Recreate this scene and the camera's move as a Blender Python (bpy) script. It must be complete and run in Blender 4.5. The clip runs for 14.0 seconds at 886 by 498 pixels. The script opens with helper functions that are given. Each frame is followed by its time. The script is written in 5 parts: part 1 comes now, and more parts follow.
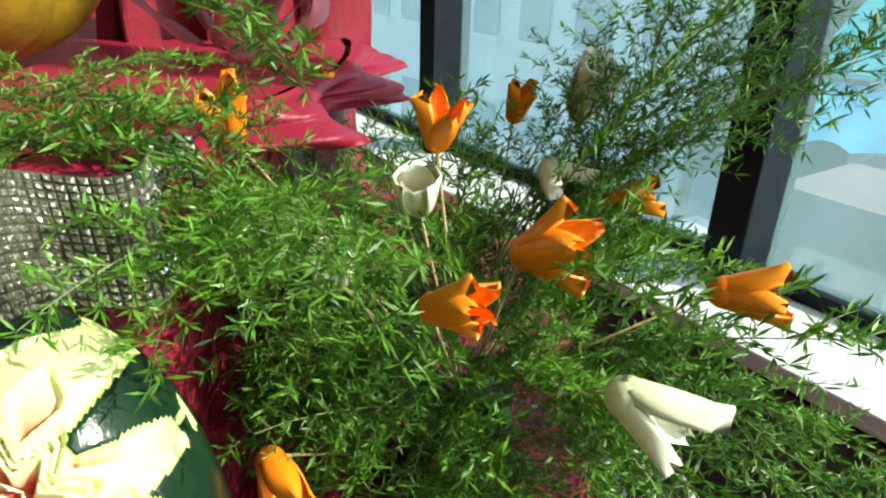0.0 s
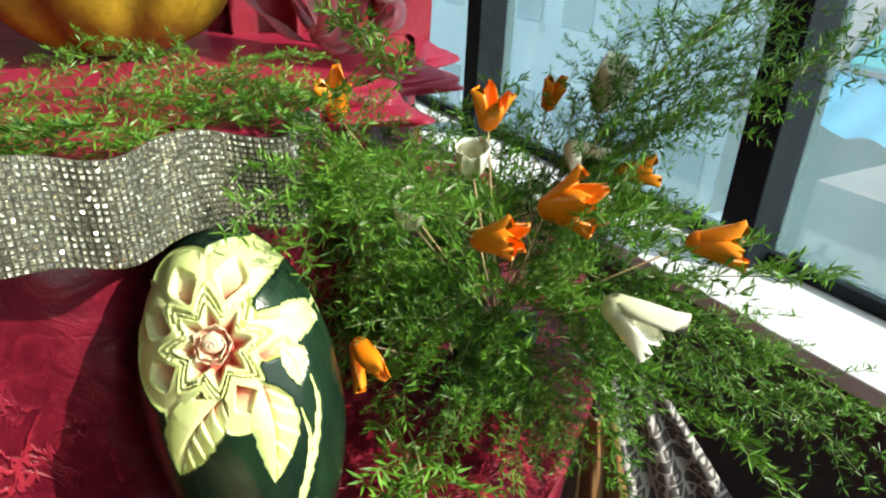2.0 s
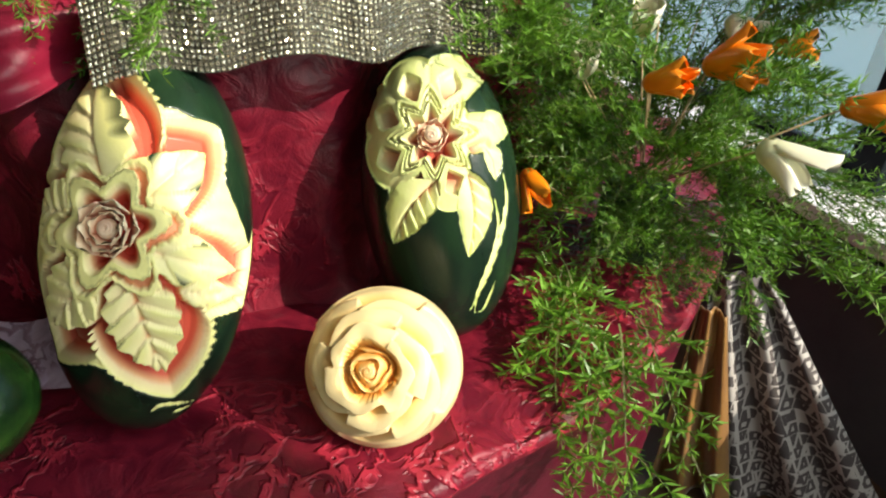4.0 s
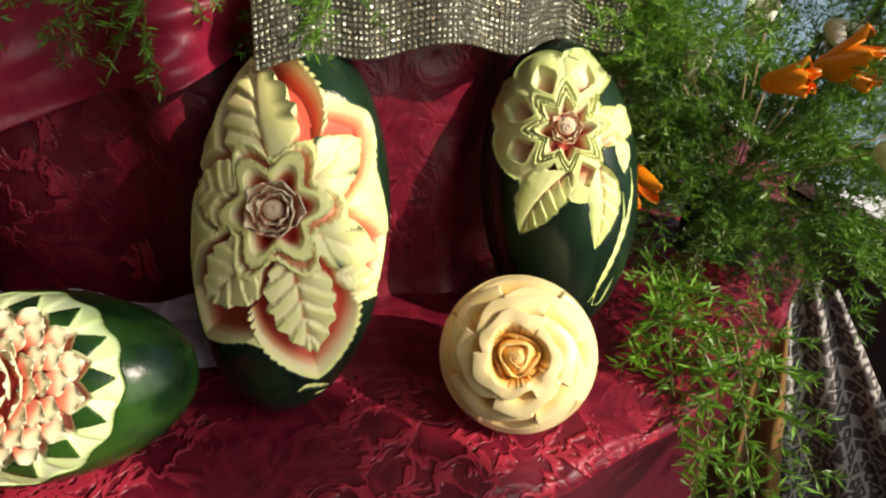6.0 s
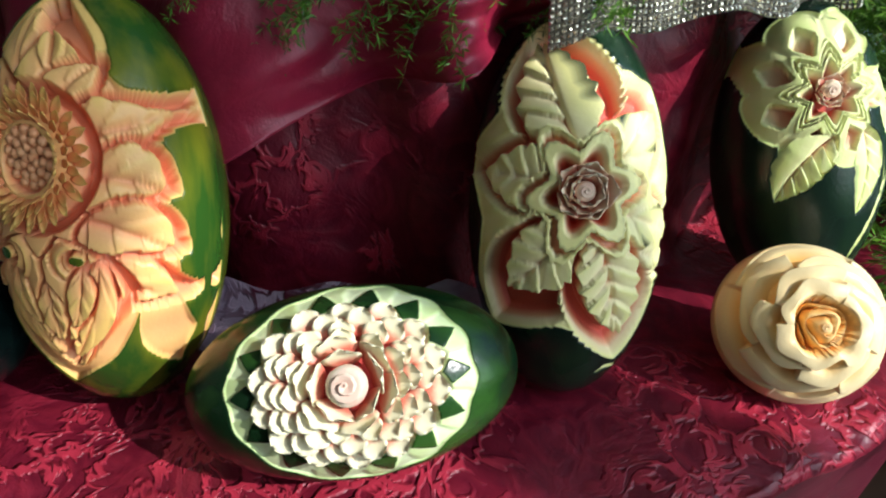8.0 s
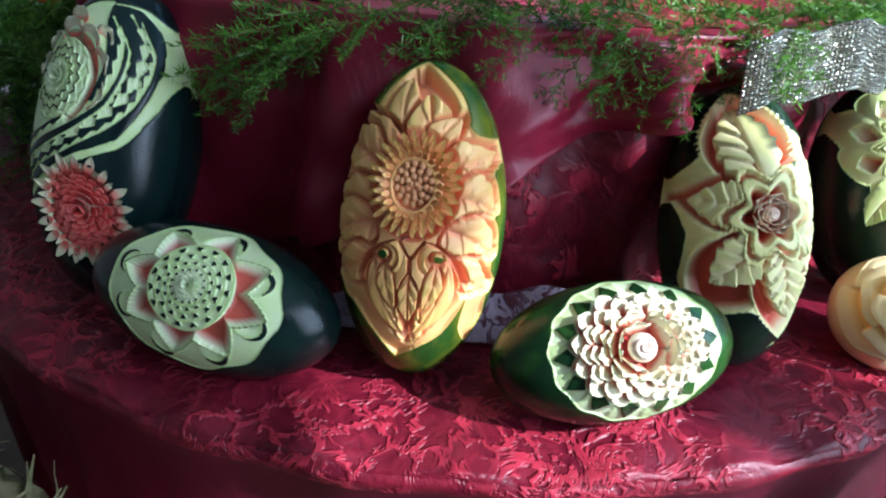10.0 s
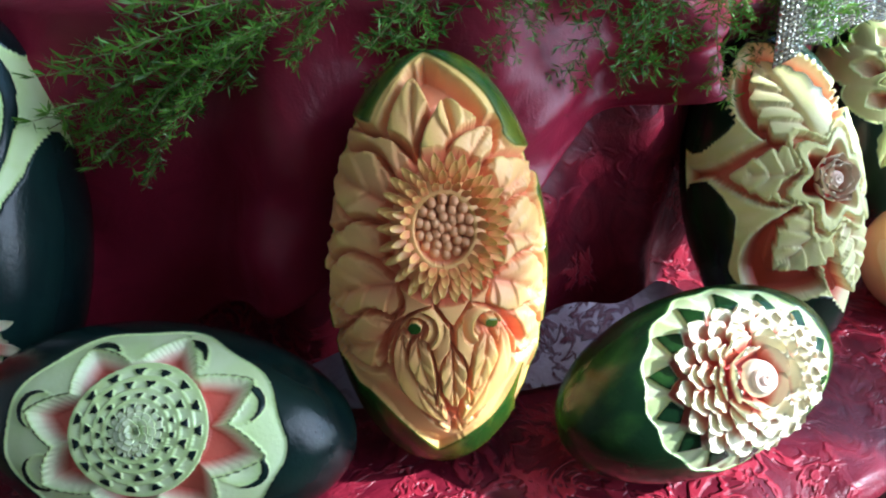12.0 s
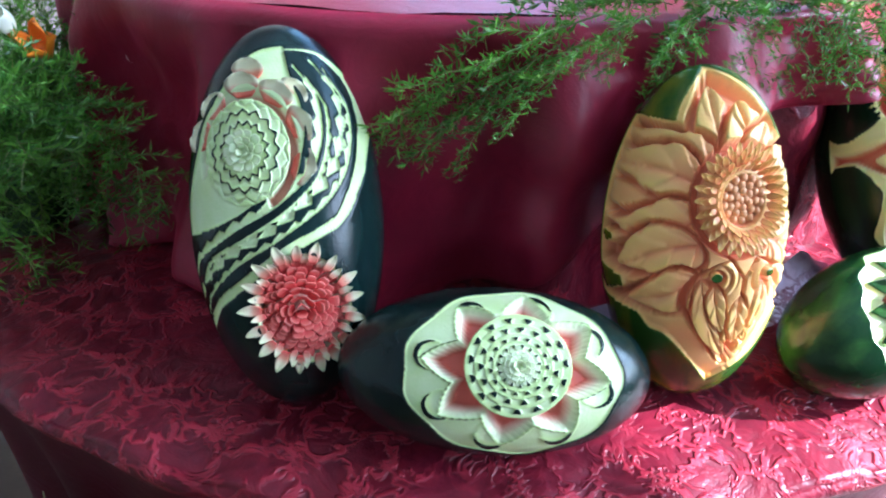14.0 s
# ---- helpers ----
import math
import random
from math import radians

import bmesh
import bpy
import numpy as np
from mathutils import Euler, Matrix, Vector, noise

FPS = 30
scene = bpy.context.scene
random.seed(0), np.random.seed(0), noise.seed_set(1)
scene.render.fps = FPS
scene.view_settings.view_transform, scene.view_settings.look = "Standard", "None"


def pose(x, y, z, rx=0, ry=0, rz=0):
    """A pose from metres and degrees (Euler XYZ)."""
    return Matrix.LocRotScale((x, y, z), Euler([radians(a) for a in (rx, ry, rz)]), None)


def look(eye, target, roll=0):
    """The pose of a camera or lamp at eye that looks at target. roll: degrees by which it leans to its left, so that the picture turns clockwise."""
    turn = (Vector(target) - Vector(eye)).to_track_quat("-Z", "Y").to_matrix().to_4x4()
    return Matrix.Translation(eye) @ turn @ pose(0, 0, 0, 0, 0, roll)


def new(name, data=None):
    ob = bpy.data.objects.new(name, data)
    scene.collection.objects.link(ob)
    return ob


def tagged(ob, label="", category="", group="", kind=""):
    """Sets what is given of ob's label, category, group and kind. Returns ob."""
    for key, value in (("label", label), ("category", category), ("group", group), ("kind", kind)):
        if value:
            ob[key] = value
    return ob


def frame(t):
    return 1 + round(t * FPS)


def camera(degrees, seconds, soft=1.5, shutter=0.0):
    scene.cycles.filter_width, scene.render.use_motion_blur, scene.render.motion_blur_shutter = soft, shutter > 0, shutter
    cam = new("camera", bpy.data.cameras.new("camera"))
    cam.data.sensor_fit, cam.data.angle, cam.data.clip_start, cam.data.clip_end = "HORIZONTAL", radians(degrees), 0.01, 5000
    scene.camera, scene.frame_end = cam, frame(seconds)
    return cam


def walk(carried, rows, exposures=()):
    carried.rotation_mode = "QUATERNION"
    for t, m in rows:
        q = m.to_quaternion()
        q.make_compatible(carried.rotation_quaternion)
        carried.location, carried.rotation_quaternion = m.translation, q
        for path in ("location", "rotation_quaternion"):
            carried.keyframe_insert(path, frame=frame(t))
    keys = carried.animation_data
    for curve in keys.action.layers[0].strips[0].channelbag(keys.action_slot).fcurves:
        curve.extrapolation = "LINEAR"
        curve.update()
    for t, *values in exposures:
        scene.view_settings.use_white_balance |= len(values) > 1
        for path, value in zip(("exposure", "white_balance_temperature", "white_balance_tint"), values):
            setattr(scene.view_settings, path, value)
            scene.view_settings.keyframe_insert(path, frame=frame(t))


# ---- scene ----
cam = camera(68.5, 14.0, soft=2.1)
PATH = [
    (0, (0.121, 0.095, 1.264), (-0.086, 1.902, 0.431), 1.7),
    (0.5, (0.121, 0.147, 1.248), (-0.139, 1.897, 0.315), 3.1),
    (1, (0.142, 0.02, 1.301), (-0.062, 1.802, 0.417), 3.4),
    (1.5, (0.145, -0.058, 1.311), (-0.08, 1.738, 0.459), 3.1),
    (2, (0.131, -0.088, 1.308), (-0.172, 1.684, 0.432), 2.7),
    (2.5, (0.12, -0.107, 1.295), (-0.252, 1.639, 0.392), 2.6),
    (3, (0.109, -0.142, 1.285), (-0.348, 1.568, 0.354), 2.2),
    (3.5, (0.102, -0.196, 1.265), (-0.396, 1.466, 0.271), 3.0),
    (3.7, (0.098, -0.225, 1.251), (-0.421, 1.41, 0.224), 3.7),
    (5.8, (-0.036, -0.323, 1.218), (-0.543, 1.312, 0.185), 5.7),
    (6, (-0.031, -0.319, 1.222), (-0.559, 1.318, 0.202), 5.4),
    (6.5, (-0.06, -0.35, 1.215), (-0.696, 1.243, 0.185), 4.6),
    (7, (-0.122, -0.403, 1.227), (-0.703, 1.182, 0.155), 3.9),
    (7.5, (-0.187, -0.35, 1.221), (-0.874, 1.206, 0.168), 3.4),
    (8, (-0.253, -0.397, 1.213), (-0.828, 1.18, 0.126), 1.1),
    (8.5, (-0.319, -0.566, 1.256), (-0.792, 1.055, 0.184), 2.8),
    (8.7, (-0.346, -0.603, 1.283), (-0.819, 1.029, 0.228), 3.5),
    (10.8, (-0.556, -0.67, 1.262), (-0.901, 1.062, 0.323), 2.3),
    (11, (-0.568, -0.666, 1.273), (-0.879, 1.076, 0.341), 1.2),
    (11.5, (-0.633, -0.585, 1.26), (-0.878, 1.174, 0.339), -0.4),
    (12, (-0.662, -0.502, 1.235), (-0.716, 1.208, 0.2), -0.0),
    (12.5, (-0.726, -0.57, 1.245), (-0.747, 1.117, 0.17), -0.2),
    (13, (-0.8, -0.596, 1.261), (-0.746, 1.118, 0.231), 0.0),
    (13.5, (-0.899, -0.637, 1.265), (-0.798, 1.089, 0.26), 1.4),
    (14, (-0.982, -0.628, 1.271), (-0.876, 1.097, 0.264), 0.6),
]
walk(cam, [(t, look(eye, target, roll)) for t, eye, target, roll in PATH],
     exposures=[(0.0, 0.74, 6700, -3), (1.5, 0.70, 6700, 0), (3.5, 0.62, 7100, 8), (6.5, 0.18, 7500, 14), (8.5, 0.50, 5500, 12), (11.0, 1.32, 5200, 12), (12.5, 1.38, 5300, 12), (13.5, 2.15, 5100, 12), (14.0, 2.55, 5050, 12)])

# ---- world, sun, exposure ----
SUN_AZ, SUN_EL = 98.0, 36.0   # degrees: azimuth clockwise from +y, height
world = bpy.data.worlds.new("daylight")
scene.world = world
world.use_nodes = True
wn = world.node_tree.nodes
sky = wn.new("ShaderNodeTexSky")
sky.sky_type, sky.sun_disc = "NISHITA", False
sky.sun_elevation, sky.sun_rotation = radians(SUN_EL), radians(SUN_AZ)
world.node_tree.links.new(sky.outputs[0], wn["Background"].inputs[0])
wn["Background"].inputs[1].default_value = 0.15
sun = new("sun", bpy.data.lights.new("sun", "SUN"))
sun.data.energy, sun.data.angle, sun.data.color = 4.0, radians(0.6), (1.0, 0.94, 0.85)
sun_from = Vector((math.sin(radians(SUN_AZ)) * math.cos(radians(SUN_EL)), math.cos(radians(SUN_AZ)) * math.cos(radians(SUN_EL)), math.sin(radians(SUN_EL))))
sun.matrix_world = look(sun_from * 10, (0, 0, 0))


def sky_lamp(name, eye, target, w, h, watts):
    """Daylight of the open sky, in a window's opening."""
    la = new(name, bpy.data.lights.new(name, "AREA"))
    la.data.shape, la.data.size, la.data.size_y, la.data.energy, la.data.color = "RECTANGLE", w, h, watts, (0.92, 0.97, 1.0)
    la.matrix_world = look(eye, target)
    return la


sky_lamp("window_daylight", (2.30, -0.55, 2.1), (-0.6, 0.2, 1.0), 2.6, 2.8, 46)


# ---- materials ----
def mat(name, base=(0.5, 0.5, 0.5), rough=0.5, metal=0.0, var=None, scale=30.0, bump=0.0, bump_scale=200.0, spec=None, sheen=0.0):
    """A surface with a base colour, a second colour mixed in by noise at two scales, and a fine relief."""
    m = bpy.data.materials.new(name)
    m.use_nodes = True
    n, l = m.node_tree.nodes, m.node_tree.links
    b = n["Principled BSDF"]
    b.inputs["Roughness"].default_value, b.inputs["Metallic"].default_value = rough, metal
    b.inputs["Base Color"].default_value = (*base, 1)
    if spec is not None:
        b.inputs["Specular IOR Level"].default_value = spec
    if sheen:
        b.inputs["Sheen Weight"].default_value = sheen
    co = n.new("ShaderNodeTexCoord")
    if var:
        t1, t2, mx, ad = n.new("ShaderNodeTexNoise"), n.new("ShaderNodeTexNoise"), n.new("ShaderNodeMix"), n.new("ShaderNodeMath")
        t1.inputs["Scale"].default_value, t2.inputs["Scale"].default_value = scale, scale * 6.3
        t1.inputs["Detail"].default_value = 5
        l.new(co.outputs["Object"], t1.inputs["Vector"])
        l.new(co.outputs["Object"], t2.inputs["Vector"])
        ad.operation = "MULTIPLY_ADD"
        l.new(t2.outputs["Fac"], ad.inputs[0])
        ad.inputs[1].default_value = 0.35
        sub = n.new("ShaderNodeMapRange")
        sub.inputs[1].default_value, sub.inputs[2].default_value = 0.5, 0.85
        l.new(t1.outputs["Fac"], ad.inputs[2])
        l.new(ad.outputs[0], sub.inputs[0])
        mx.data_type = "RGBA"
        mx.inputs[6].default_value, mx.inputs[7].default_value = (*base, 1), (*var, 1)
        l.new(sub.outputs[0], mx.inputs[0])
        l.new(mx.outputs[2], b.inputs["Base Color"])
    if bump:
        t3, bp = n.new("ShaderNodeTexNoise"), n.new("ShaderNodeBump")
        t3.inputs["Scale"].default_value, t3.inputs["Detail"].default_value = bump_scale, 4
        bp.inputs["Strength"].default_value, bp.inputs["Distance"].default_value = bump, 0.002
        l.new(co.outputs["Object"], t3.inputs["Vector"])
        l.new(t3.outputs["Fac"], bp.inputs["Height"])
        l.new(bp.outputs[0], b.inputs["Normal"])
    return m


# ---- mesh helpers ----
def link(name, bm, material, parent=None, label="", smooth=True):
    me = bpy.data.meshes.new(name)
    bm.to_mesh(me)
    bm.free()
    for p in me.polygons:
        p.use_smooth = smooth
    ob = new(name, me)
    for k in (material if isinstance(material, (list, tuple)) else [material]):
        me.materials.append(k)
    if parent:
        ob.parent = parent
    if label:
        ob["label"] = label
    return ob


def part(name, bm, material, parent, label="", smooth=True):
    return link(name, bm, material, parent, label, smooth)


def grid_mesh(name, verts, rows, cols, material, parent=None, label="", wrap=False, smooth=True, index=None):
    """A mesh from an array of rows x cols places."""
    a = np.arange(rows * cols).reshape(rows, cols)
    if wrap:
        a = np.concatenate([a, a[:, :1]], 1)
    f = np.stack([a[:-1, :-1], a[:-1, 1:], a[1:, 1:], a[1:, :-1]], -1).reshape(-1, 4)
    me = bpy.data.meshes.new(name)
    me.from_pydata(np.asarray(verts).reshape(-1, 3).tolist(), [], f.tolist())
    me.polygons.foreach_set("use_smooth", [smooth] * len(f))
    for k in (material if isinstance(material, (list, tuple)) else [material]):
        me.materials.append(k)
    if index is not None:
        me.polygons.foreach_set("material_index", np.asarray(index).reshape(-1).astype(int).tolist())
    ob = new(name, me)
    if parent:
        ob.parent = parent
    if label:
        ob["label"] = label
    return ob


def box(bm, x0, y0, z0, x1, y1, z1, m=None, bevel=0.0):
    r = bmesh.ops.create_cube(bm, size=1)
    k = Matrix.Translation(((x0 + x1) / 2, (y0 + y1) / 2, (z0 + z1) / 2)) @ Matrix.Diagonal((x1 - x0, y1 - y0, z1 - z0, 1))
    bmesh.ops.transform(bm, verts=r["verts"], matrix=(m @ k) if m else k)
    if bevel:
        e = list({e for v in r["verts"] for e in v.link_edges})
        bmesh.ops.bevel(bm, geom=e, offset=bevel, segments=2, affect="EDGES", profile=0.6)


def empty(name, m=None, **tags):
    ob = new(name)
    ob.empty_display_size = 0.05
    if m is not None:
        ob.matrix_world = m
    return tagged(ob, **tags)


def facing(centre, axis, normal):
    """A pose at centre with local z along the axis and local -y along the normal."""
    z = Vector(axis).normalized()
    y = -(Vector(normal) - Vector(normal).dot(z) * z).normalized()
    x = y.cross(z)
    m = Matrix((x, y, z)).transposed().to_4x4()
    m.translation = centre
    return m
def ramp_material(name, stops, semi, rough=0.35, stripe=None, bump=0.25):
    """Fruit: coloured by how deep a point lies under the skin of the ellipsoid with those half axes. stops: (share of the radius, colour)."""
    m = mat(name, (0.5, 0.5, 0.5), rough, spec=0.32)
    n, l = m.node_tree.nodes, m.node_tree.links
    b = n["Principled BSDF"]
    co = n.new("ShaderNodeTexCoord")
    dv, ln, cr = n.new("ShaderNodeVectorMath"), n.new("ShaderNodeVectorMath"), n.new("ShaderNodeValToRGB")
    dv.operation, ln.operation = "DIVIDE", "LENGTH"
    dv.inputs[1].default_value = semi
    l.new(co.outputs["Object"], dv.inputs[0])
    l.new(dv.outputs[0], ln.inputs[0])
    t = n.new("ShaderNodeTexNoise")
    t.inputs["Scale"].default_value, t.inputs["Detail"].default_value = 45, 4
    l.new(co.outputs["Object"], t.inputs["Vector"])
    ad = n.new("ShaderNodeMath")
    ad.operation = "MULTIPLY_ADD"
    l.new(t.outputs["Fac"], ad.inputs[0])
    ad.inputs[1].default_value = 0.035
    sb = n.new("ShaderNodeMath")
    sb.operation = "SUBTRACT"
    l.new(ln.outputs["Value"], sb.inputs[0])
    sb.inputs[1].default_value = 0.0175
    l.new(sb.outputs[0], ad.inputs[2])
    mr = n.new("ShaderNodeMapRange")
    mr.inputs[1].default_value, mr.inputs[2].default_value = 0.7, 1.0
    l.new(ad.outputs[0], mr.inputs[0])
    l.new(mr.outputs[0], cr.inputs[0])
    e = cr.color_ramp.elements
    for k, (p, c) in enumerate(stops):
        x = e[k] if k < 2 else e.new((p - 0.7) / 0.3)
        x.position, x.color = max(0, min(1, (p - 0.7) / 0.3)), (*c, 1)
    # the skin, with streaks along the fruit
    sk, mp = n.new("ShaderNodeTexNoise"), n.new("ShaderNodeMapping")
    mp.inputs["Scale"].default_value = (26, 26, 7)
    sk.inputs["Scale"].default_value, sk.inputs["Detail"].default_value = 1.0, 6
    l.new(co.outputs["Object"], mp.inputs[0])
    l.new(mp.outputs[0], sk.inputs["Vector"])
    s2 = n.new("ShaderNodeValToRGB")
    dark, light = stripe
    s2.color_ramp.elements[0].position, s2.color_ramp.elements[0].color = 0.42, (*dark, 1)
    s2.color_ramp.elements[1].position, s2.color_ramp.elements[1].color = 0.7, (*light, 1)
    l.new(sk.outputs["Fac"], s2.inputs[0])
    gt = n.new("ShaderNodeMapRange")
    gt.inputs[1].default_value, gt.inputs[2].default_value = 0.988, 0.994
    l.new(ln.outputs["Value"], gt.inputs[0])
    mx = n.new("ShaderNodeMix")
    mx.data_type = "RGBA"
    l.new(gt.outputs[0], mx.inputs[0])
    l.new(cr.outputs[0], mx.inputs[6])
    l.new(s2.outputs[0], mx.inputs[7])
    l.new(mx.outputs[2], b.inputs["Base Color"])
    rr = n.new("ShaderNodeMapRange")
    l.new(gt.outputs[0], rr.inputs[0])
    rr.inputs[3].default_value, rr.inputs[4].default_value = 0.34, 0.22
    l.new(rr.outputs[0], b.inputs["Roughness"])
    t3, bp = n.new("ShaderNodeTexNoise"), n.new("ShaderNodeBump")
    t3.inputs["Scale"].default_value = 300
    bp.inputs["Strength"].default_value, bp.inputs["Distance"].default_value = bump, 0.001
    l.new(co.outputs["Object"], t3.inputs["Vector"])
    l.new(t3.outputs["Fac"], bp.inputs["Height"])
    l.new(bp.outputs[0], b.inputs["Normal"])
    return m


def petal_material(name, stops, rough=0.4):
    """A cut petal, coloured from its foot (local y = 0) to its tip (1)."""
    m = mat(name, (0.5, 0.5, 0.5), rough)
    n, l = m.node_tree.nodes, m.node_tree.links
    at, sp, cr, ad, nz, oi = (n.new("ShaderNode" + k) for k in ("TexCoord", "SeparateXYZ", "ValToRGB", "Math", "TexNoise", "ObjectInfo"))
    l.new(at.outputs["Object"], sp.inputs[0])
    nz.inputs["Scale"].default_value = 3.0
    l.new(at.outputs["Object"], nz.inputs["Vector"])
    ad.operation = "MULTIPLY_ADD"
    l.new(nz.outputs["Fac"], ad.inputs[0])
    ad.inputs[1].default_value = 0.25
    a2 = n.new("ShaderNodeMath")
    a2.operation = "MULTIPLY_ADD"
    l.new(oi.outputs["Random"], a2.inputs[0])
    a2.inputs[1].default_value = 0.16
    l.new(sp.outputs["Y"], a2.inputs[2])
    l.new(a2.outputs[0], ad.inputs[2])
    sb = n.new("ShaderNodeMath")
    sb.operation = "SUBTRACT"
    sb.inputs[1].default_value = 0.2
    l.new(ad.outputs[0], sb.inputs[0])
    l.new(sb.outputs[0], cr.inputs[0])
    e = cr.color_ramp.elements
    for k, (p, c) in enumerate(stops):
        x = e[k] if k < 2 else e.new(p)
        x.position, x.color = p, (*c, 1)
    l.new(cr.outputs[0], n["Principled BSDF"].inputs["Base Color"])
    return m


def cloth_material(name, base, thread, pattern=True, rough=0.32, scale=1.0, sheen=0.0):
    """Satin or brocade: a weave in two reds with raised floral scrolls and fine creases."""
    m = mat(name, base, rough, spec=0.35, sheen=sheen)
    m.node_tree.nodes["Principled BSDF"].inputs["Sheen Tint"].default_value = (0.80, 0.06, 0.14, 1)
    n, l = m.node_tree.nodes, m.node_tree.links
    b = n["Principled BSDF"]
    co = n.new("ShaderNodeTexCoord")
    w, d, v, big = n.new("ShaderNodeTexNoise"), n.new("ShaderNodeTexVoronoi"), n.new("ShaderNodeTexNoise"), n.new("ShaderNodeTexNoise")
    w.inputs["Scale"].default_value, w.inputs["Detail"].default_value, w.inputs["Distortion"].default_value = 17 * scale, 2.5, 3.2
    v.inputs["Scale"].default_value = 420
    big.inputs["Scale"].default_value, big.inputs["Detail"].default_value = 5, 4
    d.feature, d.inputs["Scale"].default_value = "DISTANCE_TO_EDGE", 21 * scale
    ds = n.new("ShaderNodeVectorMath")
    ds.operation = "MULTIPLY_ADD"
    for k in (w, v, big):
        l.new(co.outputs["Object"], k.inputs["Vector"])
    l.new(w.outputs["Color"], ds.inputs[0])
    ds.inputs[1].default_value = (0.05, 0.05, 0.05)
    l.new(co.outputs["Object"], ds.inputs[2])
    l.new(ds.outputs[0], d.inputs["Vector"])
    r1, r2 = n.new("ShaderNodeValToRGB"), n.new("ShaderNodeValToRGB")
    for r, lo, hi in ((r1, 0.04, 0.12), (r2, 0.45, 0.56)):
        r.color_ramp.elements[0].position, r.color_ramp.elements[1].position = lo, hi
    r1.color_ramp.elements[0].color, r1.color_ramp.elements[1].color = (1, 1, 1, 1), (0, 0, 0, 1)
    l.new(d.outputs["Distance"], r1.inputs[0])
    l.new(big.outputs["Fac"], r2.inputs[0])
    pat = n.new("ShaderNodeMath")
    pat.operation = "MULTIPLY"
    l.new(r1.outputs[0], pat.inputs[0])
    l.new(r2.outputs[0], pat.inputs[1])
    if pattern:      # embroidered rosettes: rings of petals about scattered centres
        vc, df, sx, an, pw, ps, ln, rd, rs, mxx = (n.new("ShaderNode" + k) for k in ("TexVoronoi", "VectorMath", "SeparateXYZ", "Math", "Math", "Math", "VectorMath", "Math", "MapRange", "Math"))
        vc.inputs["Scale"].default_value, vc.inputs["Randomness"].default_value = 5.5 * scale, 0.9
        l.new(ds.outputs[0], vc.inputs["Vector"])
        df.operation, ln.operation = "SUBTRACT", "LENGTH"
        l.new(ds.outputs[0], df.inputs[0]), l.new(vc.outputs["Position"], df.inputs[1])
        l.new(df.outputs[0], sx.inputs[0]), l.new(df.outputs[0], ln.inputs[0])
        an.operation, pw.operation, ps.operation = "ARCTAN2", "MULTIPLY", "SINE"
        l.new(sx.outputs["Y"], an.inputs[0]), l.new(sx.outputs["X"], an.inputs[1])
        l.new(an.outputs[0], pw.inputs[0])
        pw.inputs[1].default_value = 9
        l.new(pw.outputs[0], ps.inputs[0])
        rd.operation = "MULTIPLY_ADD"
        l.new(ps.outputs[0], rd.inputs[0])
        rd.inputs[1].default_value = -0.006 / scale
        l.new(ln.outputs["Value"], rd.inputs[2])
        rs.inputs[1].default_value, rs.inputs[2].default_value = 0.034 / scale, 0.027 / scale
        l.new(rd.outputs[0], rs.inputs[0])
        mxx.operation = "MAXIMUM"
        l.new(rs.outputs[0], mxx.inputs[0]), l.new(pat.outputs[0], mxx.inputs[1])
        pat = mxx
    if not pattern:
        pat.inputs[1].default_value = 0.0
        l.remove(pat.inputs[1].links[0])
    mx = n.new("ShaderNodeMix")
    mx.data_type = "RGBA"
    mx.inputs[6].default_value, mx.inputs[7].default_value = (*base, 1), (*thread, 1)
    f = n.new("ShaderNodeMath")
    f.operation = "MULTIPLY_ADD"
    l.new(pat.outputs[0], f.inputs[0])
    f.inputs[1].default_value = 0.75
    g = n.new("ShaderNodeMapRange")
    g.inputs[1].default_value, g.inputs[2].default_value, g.inputs[4].default_value = 0.35, 0.75, 0.35
    l.new(w.outputs["Fac"], g.inputs[0])
    l.new(g.outputs[0], f.inputs[2])
    l.new(f.outputs[0], mx.inputs[0])
    l.new(mx.outputs[2], b.inputs["Base Color"])
    h = n.new("ShaderNodeMath")
    h.operation = "MULTIPLY_ADD"
    l.new(w.outputs["Fac"], h.inputs[0])
    h.inputs[1].default_value = 0.8 if pattern else 0.6
    l.new(pat.outputs[0], h.inputs[2])
    h2 = n.new("ShaderNodeMath")
    h2.operation = "MULTIPLY_ADD"
    l.new(v.outputs["Fac"], h2.inputs[0])
    h2.inputs[1].default_value = 0.16
    l.new(h.outputs[0], h2.inputs[2])
    bp = n.new("ShaderNodeBump")
    bp.inputs["Strength"].default_value, bp.inputs["Distance"].default_value = 0.75 if pattern else 0.5, 0.004
    l.new(h2.outputs[0], bp.inputs["Height"])
    l.new(bp.outputs[0], b.inputs["Normal"])
    return m


BROCADE = cloth_material("burgundy_brocade", (0.105, 0.004, 0.015), (0.40, 0.026, 0.050), rough=0.40)
# plain hanging sides: their shade is put into this darker base colour
SHADED_SKIRT = cloth_material("burgundy_skirting_with_shade", (0.080, 0.003, 0.014), (0.12, 0.006, 0.020), pattern=False, rough=0.5)
SATIN = cloth_material("burgundy_satin", (0.22, 0.010, 0.032), (0.34, 0.018, 0.048), pattern=False, rough=0.38, sheen=0.35)
GREY = mat("grey_wall_paint", (0.09, 0.09, 0.10), 0.75, var=(0.11, 0.11, 0.12), scale=8, bump=0.3)
WALL = mat("cream_wall_paint", (0.5, 0.47, 0.42), 0.8, var=(0.44, 0.41, 0.36), scale=4, bump=0.2)
